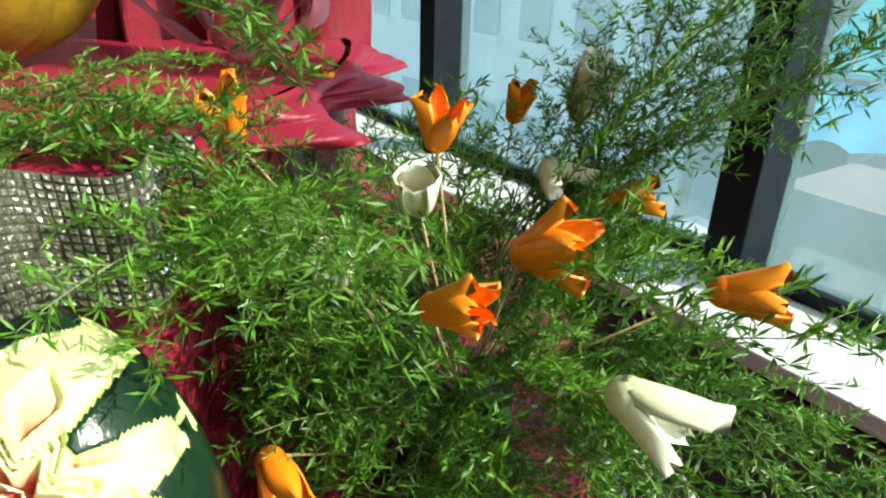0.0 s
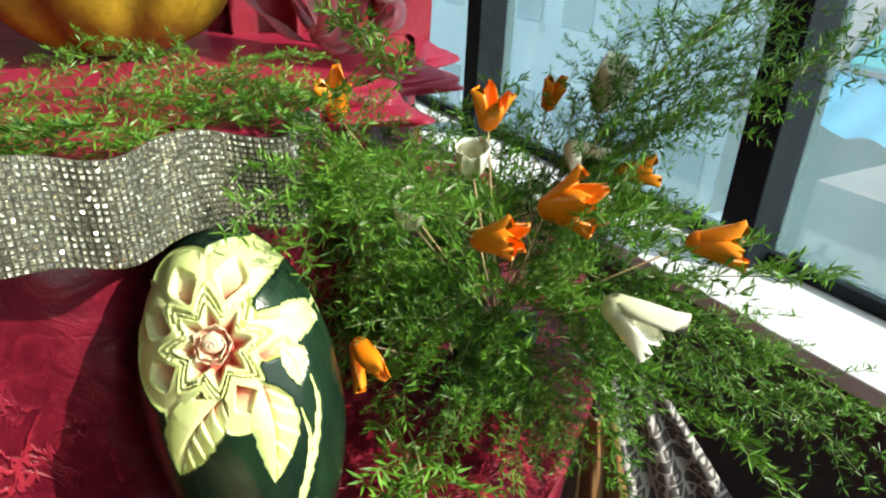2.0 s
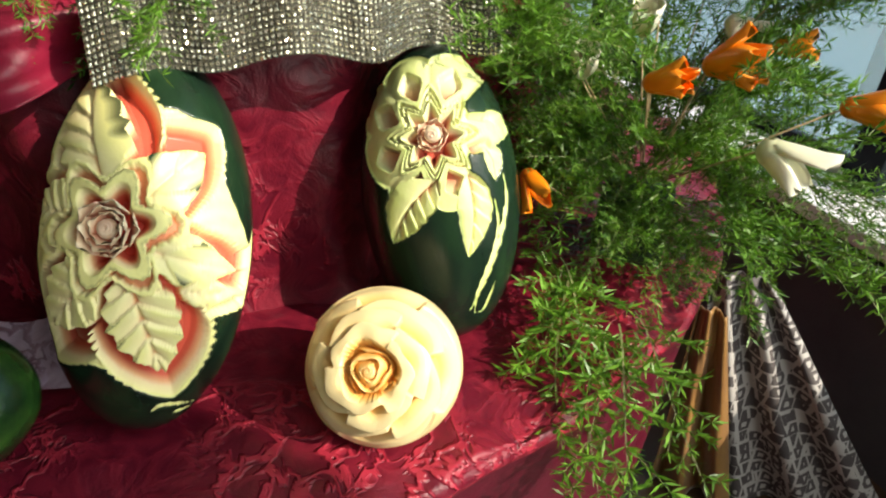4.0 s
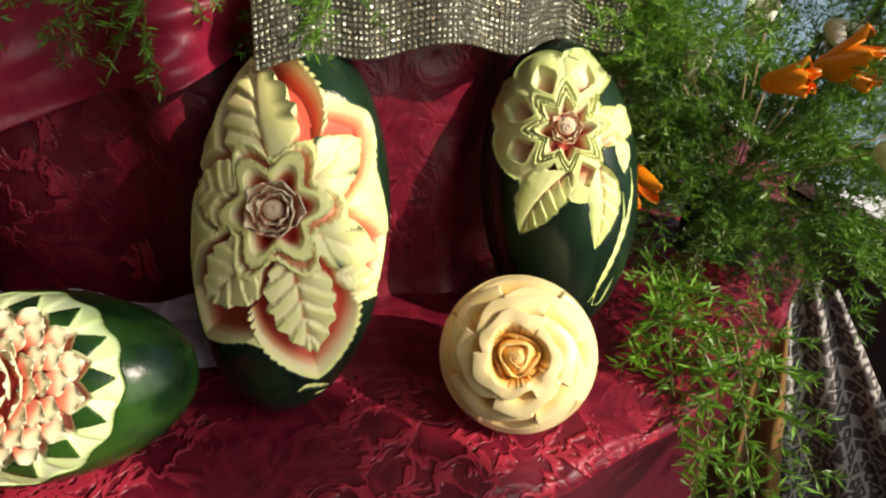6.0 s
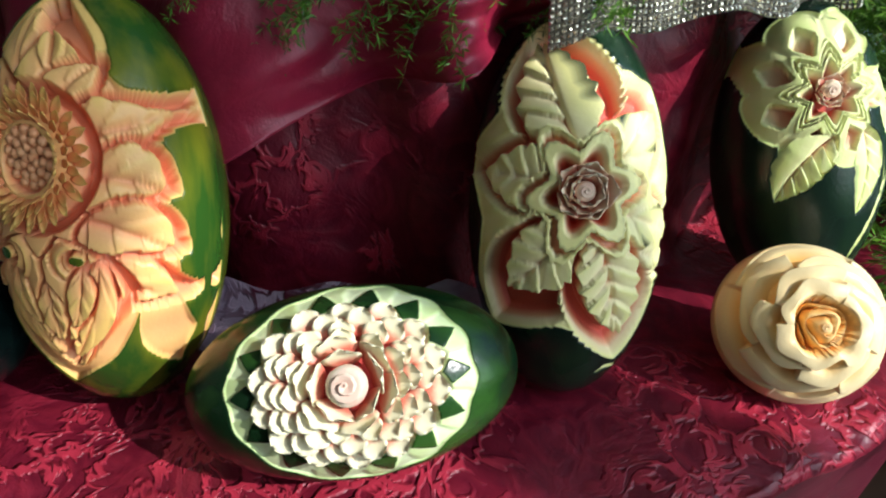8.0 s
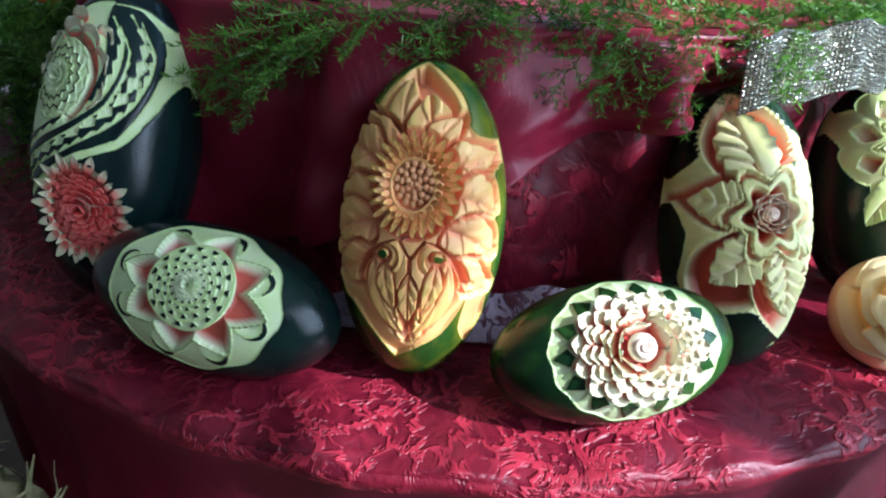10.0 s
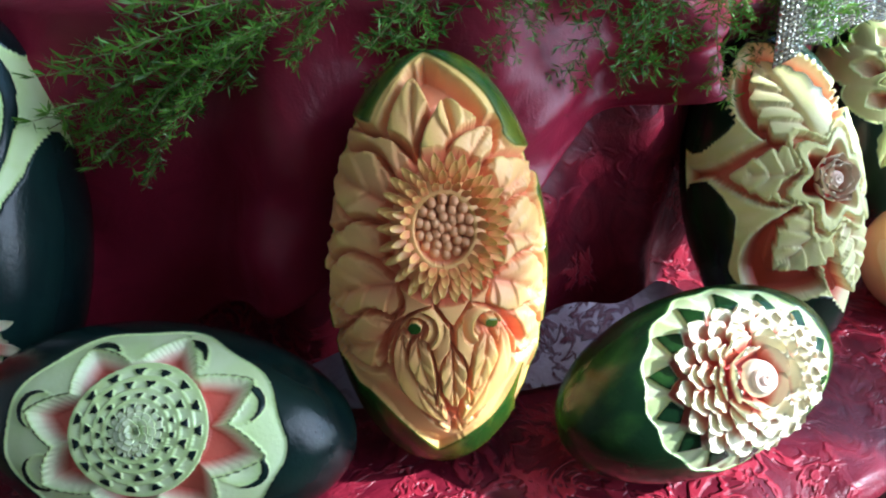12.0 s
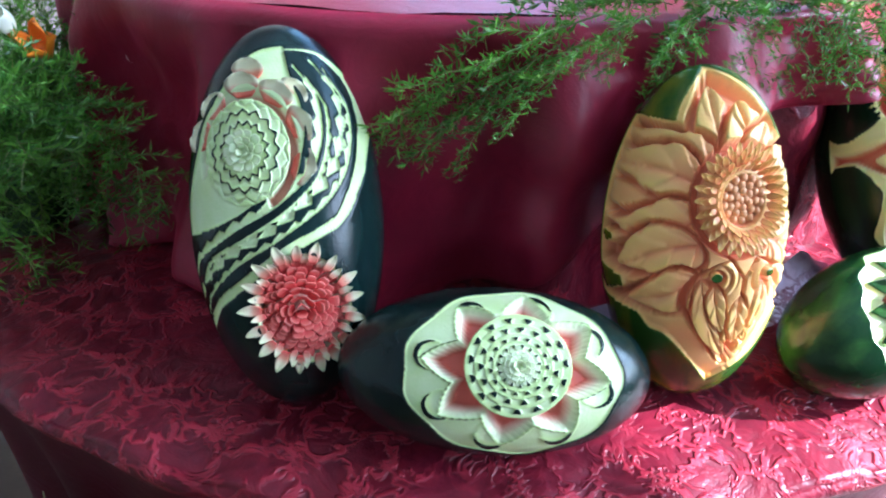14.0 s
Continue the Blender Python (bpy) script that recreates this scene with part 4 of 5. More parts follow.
for sx in (-1, 1):
    er, et = C.polar(0.011 + sx * 0.027, -0.014)
    C.put((er < 0.021) & in_heart, 0.0015 + 0.0052 * ((er / 0.0085 - (et * sx - 0.8) / (2 * math.pi)) % 1.0))
    C.put(er < 0.0088, 0.0105)
    C.put(C.polar(0.011 + sx * 0.0285, -0.0125)[0] < 0.0052, 0.0002)
    C.leaf((11 + sx * 40, -20), (11 + sx * 5, -104), 26, 0.0012, 0.005, 2, 0.001, 0.8, 0.0110, sx * 0.5, 0.0, False, 1.2)
    C.leaf((11 + sx * 28, -24), (11 + sx * 14, -74), 18, 0.0012, 0.005, 3, 0.0015, 0.7, 0.0105, sx * 0.3, 0.04, False, 1.25)
    C.leaf((11 + sx * 1.5, -62), (11 + sx * 12, -86), 12, 0.001, 0.004, 2, 0.001, 0.8, 0.010)
C.leaf((11, -34), (11, -88), 20, 0.001, 0.006, 3, 0.002, 0.9, 0.011)
SF = (0.006, 0.060)
rr, th = C.polar(*SF, 0.88)
C.put(rr < 0.050, 0.016)
C.put(rr < 0.043, 0.0100 - 0.008 * np.sqrt(np.clip(1 - (rr / 0.043) ** 2, 0, 1)))
C.put(rr < 0.0215, 0.0095)
M_F3 = ramp_material("papaya", PAPA, semi, stripe=((0.025, 0.08, 0.010), (0.20, 0.20, 0.012)))
C.build("body", M_F3, f3, "green and yellow skin cut to orange flesh")
for ring, (n_, r_, tl, ln_) in enumerate(((26, 0.0350, 12, 0.0140), (25, 0.0315, 24, 0.0130), (24, 0.0280, 38, 0.0125), (22, 0.0245, 54, 0.0115))):
    petals(f3, PET_POINT["papa"], SF, semi, n_, r_, tl, ln_, ring * 0.12, 1.13, 0.003)
for n_, r_ in ((14, 0.0180), (10, 0.0125), (6, 0.0070), (2, 0.0025)):
    for k in range(n_):
        t_ = 2 * math.pi * k / n_ + r_ * 90
        bm = bmesh.new()
        bmesh.ops.create_icosphere(bm, subdivisions=2, radius=0.0040, matrix=Matrix.Translation((SF[0] + r_ * math.cos(t_), -semi[1] * 0.942 + 0.0085, SF[1] + 1.12 * r_ * math.sin(t_))) @ Matrix.Diagonal((0.9, 0.9, 1.05, 1)))
        part("seed_bead", bm, HEART_P, f3)

# round dahlia on a lying watermelon
semi = (0.0767, 0.0767, 0.1347)
f4 = fruit("carved_watermelon", (-0.452, -0.060, 0.836), (0.904, 0.403, 0.141), (0.13, -0.77, 0.62), "green watermelon lying down, carved as a round dahlia")
C = Carving(*semi)
fc = (0.0, 0.009)
rr, th = C.polar(*fc, 0.80)
C.put(rr < 0.0735 + 0.0012 * np.sin(th * 14), 0.0016 + 0.0018 * ((th * 14 / (2 * math.pi)) % 1.0))
C.put((rr > 0.050) & (tri(th * 14 / math.pi) + 1 < 1.75 * np.clip((0.0715 - rr) / 0.0150, 0, 1)), 0.0)
C.put(rr < 0.057 + 0.004 * tri(th * 14 / math.pi), 0.011)
C.put(rr < 0.046, 0.0150)
M_F4 = ramp_material("watermelon_green", PALE, semi, stripe=GREENSKIN)
C.build("body", M_F4, f4, "glossy green rind with dark streaks")
for ring, (n_, r_, tl, ln_, dp) in enumerate(((14, 0.0430, 8, 0.0205, 0.0035), (14, 0.0365, 14, 0.0200, 0.0040), (12, 0.0305, 20, 0.0195, 0.0045), (11, 0.0250, 28, 0.0185, 0.0060))):
    petals(f4, PET_ROUND["red"], fc, semi, n_, r_, tl, ln_, (ring % 2) * math.pi / n_, 1.22, dp, 0.04)
petals(f4, PET_WIDE["red"], fc, semi, 6, 0.0215, 44, 0.0200, 0.2, 1.12, 0.0105, 0.04)
petals(f4, PET_WIDE["red"], fc, semi, 5, 0.0165, 58, 0.0205, 0.7, 1.08, 0.0120, 0.04)
bud(f4, fc, semi, 0.0150, HEART_W, 0.004)

# scaled dome on a lying watermelon
semi = (0.0825, 0.0825, 0.1560)
f5 = fruit("carved_watermelon", (-0.899, -0.128, 0.838), (0.997, -0.06, -0.045), (-0.08, -0.79, 0.61), "dark watermelon lying down, carved with a scaled dome")
C = Carving(*semi)
rr, th = C.polar(0.0, 0.012, 0.75)
C.put(rr < 0.0765 + 0.0015 * np.sin(th * 9), 0.0026)
fc = (-0.008, 0.014)
for k in range(8):        # crescents near the rim, each behind a shell-shaped petal
    t0 = 2 * math.pi * (k + 0.5) / 8 + 0.15
    cx, cb = 0.0600 * math.cos(t0), 0.012 + 0.0600 / 0.75 * math.sin(t0)
    ra, ta = C.polar(cx, cb, 0.85)
    C.put(ra < 0.0135, 0.0)
    rb, tb = C.polar(cx - 0.0040 * math.cos(t0), cb - 0.0045 * math.sin(t0), 0.85)
    C.put(rb < 0.0132, 0.0016 + 0.40 * np.clip(0.0125 - rb, 0, 0.0125))
rr, th = C.polar(fc[0] * 0.5, fc[1], 0.80)
pet = 0.0620 + 0.0105 * tri(th * 8 / math.pi + 0.3) + 0.0006 * tri(th * 31)
C.put(rr < pet, 0.0008)
C.put(rr < pet - 0.0026, np.minimum(0.0135, 0.0058 + 0.9 * np.clip(pet - 0.0026 - rr, 0, 1)))
rr, th = C.polar(*fc, 0.95)
C.put(rr < 0.0500, 0.0125)
C.put(rr < 0.0475, 0.0022)
for ring, (ri, ro) in enumerate(((0.0345, 0.0430), (0.0265, 0.0345), (0.0195, 0.0260), (0.0140, 0.0190))):
    t_ = tri((th + (ring % 2) * math.pi / 15 + 0.05 * ring) * 15 / math.pi)
    C.put((rr >= ri) & (rr < ro + 0.004), 0.0014 + 0.0024 * np.clip((ro + 0.003 - rr) / (ro - ri), 0, 1))
    C.put((rr > ri) & (rr < ro) & (t_ > 1 - 1.0 * (rr - ri) / (ro - ri)), 0.0)
C.put(rr < 0.0140, 0.0040)
M_F5 = ramp_material("watermelon_dark", PALE, semi, stripe=((0.004, 0.012, 0.012), (0.010, 0.028, 0.022)))
C.build("body", M_F5, f5, "almost black rind cut to pale green")
for ring, (n_, r_, tl, ln_) in enumerate(((16, 0.0100, 8, 0.0085), (13, 0.0065, 16, 0.0080), (9, 0.0035, 30, 0.0075), (5, 0.0012, 56, 0.0065))):
    petals(f5, PET_SCALE["pale"], fc, semi, n_, r_, tl, ln_, ring * 0.2, 1.05, 0.0020, 0.03)

# tall watermelon with scrolled bands, a pale flower and a red chrysanthemum
semi = (0.100, 0.100, 0.2004)
f6 = fruit("carved_watermelon", (-1.108, -0.001, 0.947), (-0.033, 0.417, 0.908), (-0.04, -0.9, 0.33), "tall black-green watermelon carved with bands and a red chrysanthemum")
C = Carving(*semi)
C.put(C.inside([(16, 170), (16, 170), (-14, 162), (-48, 122), (-74, 66), (-94, 4), (-95, -12), (-95, -12), (-60, -4), (-24, 10), (12, 34), (32, 56), (38, 84), (34, 112), (34, 112), (24, 140)]), 0.0034)
C.strand([(17, 166), (46, 164), (72, 138), (86, 97), (84, 48), (68, 4), (46, -12), (18, -26), (-24, -54), (-60, -80), (-76, -112), (-58, -152)], 0.0042, 0.0030, 0.08, 0.03, 0, 0.22)
C.strand([(26, 150), (46, 120), (50, 80), (38, 44), (6, 16), (-34, -4), (-80, -34), (-90, -70)], 0.0036, 0.0030, 0.60, 0.019, -1, 0.25)
C.strand([(40, 156), (62, 126), (69, 88), (62, 52), (40, 22), (-2, -10), (-46, -32), (-80, -64), (-84, -100)], 0.0028, 0.0042, 0.90, 0.021, 0, 0.25, 0.25)
C.strand([(52, 148), (72, 112), (76, 80), (70, 44), (50, 14), (8, -16), (-36, -40), (-70, -72), (-80, -106)], 0.0018, 0.0034, 0.95, 0.017, -1, 0.25, 0.2)
C.strand([(38, 138), (56, 108), (58, 72), (48, 38), (20, 10), (-20, -14), (-64, -38), (-86, -84)], 0.0016, 0.0036, 0.9, 0.015, 1, 0.25, 0.2)
fa = (-0.018, 0.068)
rr, th = C.polar(*fa, 0.86)
C.put((rr < 0.052) & (np.abs(np.angle(np.exp(1j * (th - 1.2)))) < 2.3), 0.0135)
C.put(rr < 0.0435, 0.0020)
for ring, (ri, ro) in enumerate(((0.0320, 0.0420), (0.0230, 0.0330), (0.0140, 0.0235))):
    t_ = tri((th + (ring % 2) * math.pi / 16) * 16 / math.pi)
    out_ = ro - 0.0045 * (t_ + 1) / 2
    C.put(rr < out_ + 0.0022, (0.0022, 0.0, 0.0)[ring])
    C.put(rr < out_, 0.0012 + 0.0030 * np.clip((ro - rr) / (ro - ri), 0, 1.2))
    C.put((rr < out_ + 0.0006) & (rr > out_ - 0.0008) & (ring == 0), 0.0058)
fb = (0.025, -0.086)
rr, th = C.polar(*fb, 0.78)
C.put(rr < 0.043, 0.012)
M_F6 = ramp_material("watermelon_black", PALE, semi, stripe=((0.004, 0.012, 0.013), (0.010, 0.030, 0.026)))
C.build("body", M_F6, f6, "black-green rind with pale scrolled bands")
for ring, (n_, r_, tl, ln_) in enumerate(((10, 0.0095, 22, 0.0110), (7, 0.0050, 40, 0.0095), (4, 0.0018, 62, 0.0080))):
    petals(f6, PET_SCALE["pale"], fa, semi, n_, r_, tl, ln_, ring * 0.2, 1.1, 0.0020)
petals(f6, PET_WIDE["red"], fa, semi, 10, 0.0470, 22, 0.0230, 0.4, 1.16, 0.008, only=lambda t: math.sin(t + 0.4) > -0.25)
petals(f6, PET_WIDE["red"], fa, semi, 9, 0.0590, 14, 0.0220, 0.1, 1.16, 0.005, only=lambda t: 0.6 < t % (2 * math.pi) < 1.7)
petals(f6, PET_POINT["star"], fb, semi, 17, 0.0385, 4, 0.0205, 0.1, 1.25, 0.001)
petals(f6, PET_POINT["star"], fb, semi, 17, 0.0365, 22, 0.0150, 0.27, 1.25, 0.005)
for ring, (n_, r_, tl) in enumerate(((22, 0.0345, 24), (20, 0.0300, 28), (18, 0.0255, 32), (16, 0.0210, 36), (13, 0.0165, 42), (10, 0.0115, 50), (7, 0.0065, 60), (3, 0.002, 74))):
    petals(f6, PET_SCALE["core"] if ring else PET_POINT["core"], fb, semi, n_, r_, tl, 0.0125, ring * 0.37, 1.25, 0.0115)

# cantaloupe carved whole into a rose
semi = (0.0745, 0.0745, 0.0745)
f7 = fruit("carved_cantaloupe", (-0.104, 0.168, 0.827), (0.0, 0.62, 0.76), (0.06, -0.74, 0.67), "peeled cantaloupe carved as a cream and orange rose")
M_F7 = ramp_material("cantaloupe", [(0.74, (0.88, 0.40, 0.07)), (0.84, (0.90, 0.52, 0.15)), (0.91, (0.90, 0.64, 0.28)), (0.96, (0.84, 0.68, 0.36)), (0.985, (0.82, 0.68, 0.38)), (1.0, (0.80, 0.62, 0.32))], semi, stripe=((0.80, 0.60, 0.28), (0.84, 0.70, 0.40)))
C = Carving(*semi, rings=230, segs=360)
fc = (0.005, -0.004)
ang = np.arctan2(np.hypot(C.a - fc[0], C.b - fc[1]), np.maximum(1e-4, -C.p[..., 1]))
th = np.arctan2(C.b - fc[1], C.a - fc[0])
for ring, (ro, n_, ph) in enumerate(((1.50, 4, 0.3), (1.14, 4, 1.05), (0.84, 4, 0.25), (0.60, 3, 0.9))):
    saw = ((th + ph) * n_ / (2 * math.pi)) % 1.0
    lim = ro * (1 - 0.24 * saw ** 2 - 0.06 * (1 - saw) ** 4) + 0.030 * np.sin(th * 7 + ring * 2)
    q = np.clip((lim - ang) / 0.30, 0, 1)
    C.put(ang < lim, 0.0008 + 0.0078 * q ** 1.5 + 0.0020 * saw ** 2)
pit = ang < 0.385 + 0.03 * np.sin(th * 3 + 1)
turn = (ang * (1 + 0.14 * np.sin(th * 3 + 9 * ang)) / 0.125 - (th + 0.6) / (2 * math.pi)) % 1.0
C.put(pit, 0.0060 + 0.0048 * turn ** 1.2 + 0.030 * np.clip(ang - 0.24, 0, 1))
C.build("body", M_F7, f7, "peeled cream flesh")
bud(f7, fc, semi, 0.0060, HEART_O, 0.012)

# ---- asparagus fern ----
def fern_material(name, dark, light):
    m = mat(name, dark, 0.42)
    n, l = m.node_tree.nodes, m.node_tree.links
    g, oi, ad, cr = (n.new("ShaderNode" + k) for k in ("NewGeometry", "ObjectInfo", "Math", "ValToRGB"))
    ad.operation = "MULTIPLY_ADD"
    l.new(g.outputs["Random Per Island"], ad.inputs[0])
    ad.inputs[1].default_value = 0.6
    md = n.new("ShaderNodeMath")
    md.operation = "MULTIPLY"
    md.inputs[1].default_value = 0.4
    l.new(oi.outputs["Random"], md.inputs[0])
    l.new(md.outputs[0], ad.inputs[2])
    l.new(ad.outputs[0], cr.inputs[0])
    cr.color_ramp.elements[0].color, cr.color_ramp.elements[1].color = (*dark, 1), (*light, 1)
    b = n["Principled BSDF"]
    l.new(cr.outputs[0], b.inputs["Base Color"])
    tr, ms = n.new("ShaderNodeBsdfTranslucent"), n.new("ShaderNodeMixShader")
    l.new(cr.outputs[0], tr.inputs[0])
    ms.inputs[0].default_value = 0.3
    l.new(b.outputs[0], ms.inputs[1])
    l.new(tr.outputs[0], ms.inputs[2])
    l.new(ms.outputs[0], n["Material Output"].inputs[0])
    return m


FERN = fern_material("asparagus_fern_green", (0.010, 0.065, 0.006), (0.21, 0.45, 0.045))
STEM = mat("fern_stem", (0.12, 0.17, 0.05), 0.6, var=(0.2, 0.2, 0.08), scale=60)
rng = random.Random(5)


def frond_mesh(name, length, droop, branches, whorls, needle, spread):
    """A spray of asparagus fern: an arching stem along x, side branchlets, and whorls of thin needles."""
    vs, fs, mi = [], [], []

    def tube(pts, r0, r1):
        k0 = len(vs)
        for i, p in enumerate(pts):
            r = r0 + (r1 - r0) * i / (len(pts) - 1)
            for q in range(3):
                vs.append((p[0], p[1] + r * math.cos(q * 2.1), p[2] + r * math.sin(q * 2.1)))
        for i in range(len(pts) - 1):
            for q in range(3):
                a, b = k0 + i * 3 + q, k0 + i * 3 + (q + 1) % 3
                fs.append((a, b, b + 3, a + 3))
                mi.append(1)

    def leaf(p, d, ln):
        d = d.normalized()
        s = d.cross(Vector((rng.uniform(-1, 1), rng.uniform(-1, 1), rng.uniform(-1, 1)))).normalized() * (ln * 0.078)
        k = len(vs)
        m = p + d * ln * 0.45
        vs.extend([tuple(p), tuple(m + s), tuple(p + d * ln), tuple(m - s)])
        fs.append((k, k + 1, k + 2, k + 3))
        mi.append(0)

    def main(t):
        return Vector((length * t, 0.05 * length * math.sin(t * 4 + 1), -droop * length * t * t))

    tube([main(i / 10) for i in range(11)], 0.0014, 0.0005)
    for b in range(branches):
        t = 0.10 + 0.88 * (b + rng.uniform(-0.3, 0.3)) / branches
        p0 = main(t)
        side = 1 if b % 2 else -1
        bl = spread * length * (0.45 + 0.75 * math.sin(math.pi * min(1, 0.15 + t * 0.85))) * rng.uniform(0.6, 1.1)
        d = Vector((rng.uniform(0.5, 0.9), side * rng.uniform(0.6, 1.0), rng.uniform(-0.5, 0.5))).normalized()
        n_ = max(3, int(whorls * bl / (spread * length)))
        pts = [p0 + d * bl * i / n_ + Vector((0, 0, -0.25 * bl * (i / n_) ** 2)) for i in range(n_ + 1)]
        tube(pts, 0.0008, 0.0003)
        for i, p in enumerate(pts):
            for q in range(5 if i < n_ else 7):
                a = rng.uniform(0, 6.28)
                o = Vector((math.cos(a), math.sin(a), rng.uniform(-0.6, 0.6)))
                leaf(p, d * rng.uniform(0.3, 1.0) + o * 0.8, needle * rng.uniform(0.6, 1.15))
    for i in range(12):
        p = main(0.3 + 0.7 * i / 11)
        for q in range(4):
            a = rng.uniform(0, 6.28)
            leaf(p, Vector((0.7, math.cos(a), math.sin(a))), needle * rng.uniform(0.6, 1.1))
    me = bpy.data.meshes.new(name)
    me.from_pydata([tuple(v_) for v_ in vs], [], fs)
    me.materials.append(FERN)
    me.materials.append(STEM)
    me.polygons.foreach_set("material_index", mi)
    return me


FROND = [frond_mesh("fern_frond", 0.30, dr, 19, 8, 0.0190, 0.25) for dr in (0.1, 0.25, 0.45, 0.3)]
AIRY = [frond_mesh("fern_frond", 0.42, dr, 22, 9, 0.0145, 0.22) for dr in (0.1, 0.35)]
SHORT = [frond_mesh("fern_frond", 0.17, dr, 12, 6, 0.0205, 0.27) for dr in (0.3, 0.7, 1.1)]


def frond(parent, meshes, at, way, size=1.0, roll=None):
    d = Vector(way).normalized()
    m = d.to_track_quat("X", "Z").to_matrix().to_4x4()
    m.translation = at
    m = m @ pose(0, 0, 0, rng.uniform(-50, 50) if roll is None else roll, 0, 0) @ Matrix.Diagonal((size, size, size, 1))
    ob = new("fern_frond", rng.choice(meshes))
    ob.parent = parent
    ob.matrix_world = m
    return ob


FOAM = mat("green_florist_foam", (0.02, 0.05, 0.015), 0.9, var=(0.03, 0.07, 0.02), scale=60, bump=0.6)


def arrangement(name, c, label, count, seed, extra, dirs=((-180, 180),)):
    rng.seed(seed)
    g = tagged(empty(name, Matrix.Translation((c[0], c[1], TZ))), label, "flower arrangement", "fern arrangements")
    bm = bmesh.new()
    box(bm, -0.05, -0.05, 0.0, 0.05, 0.05, 0.10, None, 0.012)
    part("foam_block", bm, FOAM, g, "dark green florist foam")
    for k in range(count):
        az = radians(rng.uniform(*dirs[k % len(dirs)]))
        el = radians(rng.uniform(-12, 80))
        if -2.7 < az < -0.4:
            el = radians(rng.uniform(-8, 60))
        d = Vector((math.cos(az) * math.cos(el), math.sin(az) * math.cos(el), math.sin(el)))
        o = Vector((c[0], c[1], TZ + 0.07)) + Vector((d.x * 0.05, d.y * 0.05, 0.03 + 0.05 * max(0, d.z)))
        frond(g, FROND, o, d, rng.uniform(0.45, 0.62) if -2.7 < az < -0.4 else rng.uniform(0.75, 1.12))
    for k in range(34):      # the dense heart
        d = Vector((rng.uniform(-1, 1), rng.uniform(-1, 0.8), rng.uniform(-0.2, 1))).normalized()
        frond(g, SHORT, Vector((c[0], c[1] - 0.01, TZ + 0.12)) + d * rng.uniform(0.02, 0.12) + Vector((0, 0, rng.uniform(0, 0.09))), d, rng.uniform(0.6, 0.95))
    for meshes, at, way, size in extra:
        frond(g, meshes, at, way, size)
    bpy.context.view_layer.update()
    return g


RC = (0.085, 0.625)
extra = []
rng.seed(3)
for k in range(5):      # towards the viewer, low over the cloth's edge
    extra.append((FROND, (RC[0] + rng.uniform(-0.06, 0.08), RC[1] - 0.05, 0.90 + rng.uniform(-0.05, 0.05)), (rng.uniform(-0.5, 0.7), -0.75, rng.uniform(-0.35, 0.1)), rng.uniform(0.40, 0.66)))
for k in range(5):       # trailing to the wall side
    extra.append((AIRY, (RC[0] + 0.08, RC[1] - 0.02, 0.95), (0.9, rng.uniform(-0.4, 0.1), rng.uniform(-0.28, 0.0)), rng.uniform(0.65, 0.95)))
for k in range(10):      # tall airy sprays by the window
    extra.append((AIRY, (RC[0] + 0.04, RC[1] + 0.02, 1.0), (rng.uniform(0.1, 0.9), rng.uniform(-0.1, 0.6), rng.uniform(0.5, 1.0)), rng.uniform(0.8, 1.1)))
for k in range(8):      # over the tier's edge and the star melon
    extra.append((FROND, (RC[0] - 0.06, RC[1] - 0.03, 1.02), (-0.8, rng.uniform(-0.55, 0.3), rng.uniform(0.0, 0.4)), rng.uniform(0.6, 0.85)))
for k in range(9):       # over the end of the ribbon
    extra.append((FROND, (rng.uniform(-0.08, 0.02), 0.54, 1.04 + rng.uniform(0, 0.06)), (rng.uniform(-0.9, -0.2), -0.5, rng.uniform(0.1, 0.5)), rng.uniform(0.45, 0.65)))
for k in range(9):       # tufts that hide the ribbon's end
    extra.append((SHORT, (-0.07 + rng.uniform(-0.04, 0.05), 0.50 + rng.uniform(-0.03, 0.03), 1.13 + rng.uniform(-0.04, 0.04)), (rng.uniform(-0.6, 0.5), -0.45, rng.uniform(0.0, 0.7)), rng.uniform(0.5, 0.75)))
for k in range(6):       # lying on the cloth in front
    extra.append((SHORT, (rng.uniform(-0.02, 0.12), rng.uniform(0.30, 0.48), TZ + 0.035 + rng.uniform(0, 0.03)), (rng.uniform(-0.5, 0.6), -0.8, 0.12), rng.uniform(0.8, 1.15)))
right_fern = arrangement("fern_arrangement", RC, "lush green asparagus fern arrangement beside the window", 46, 11, extra)

LC = (-1.60, 0.36)
extra = []
for k in range(12):
    extra.append((FROND, (LC[0] + 0.05, LC[1] - 0.05, 0.9 + rng.uniform(0, 0.12)), (rng.uniform(0.1, 0.9), -0.6, rng.uniform(-0.3, 0.6)), rng.uniform(0.8, 1.05)))
left_fern = arrangement("fern_arrangement", LC, "shaded green asparagus fern arrangement on the far table side", 40, 23, extra)

# garland on the tier's edge
garland = tagged(empty("fern_garland", Matrix.Translation((TX, TY, DZ))), "green fern garland lying along the tier's edge", "garland")
rng.seed(8)
bpy.context.view_layer.update()
def on_edge(deg, z, out=0.0):
    a = radians(deg)
    return Vector((TX + (DR + out) * math.cos(a), TY + (DR + out) * math.sin(a), z))


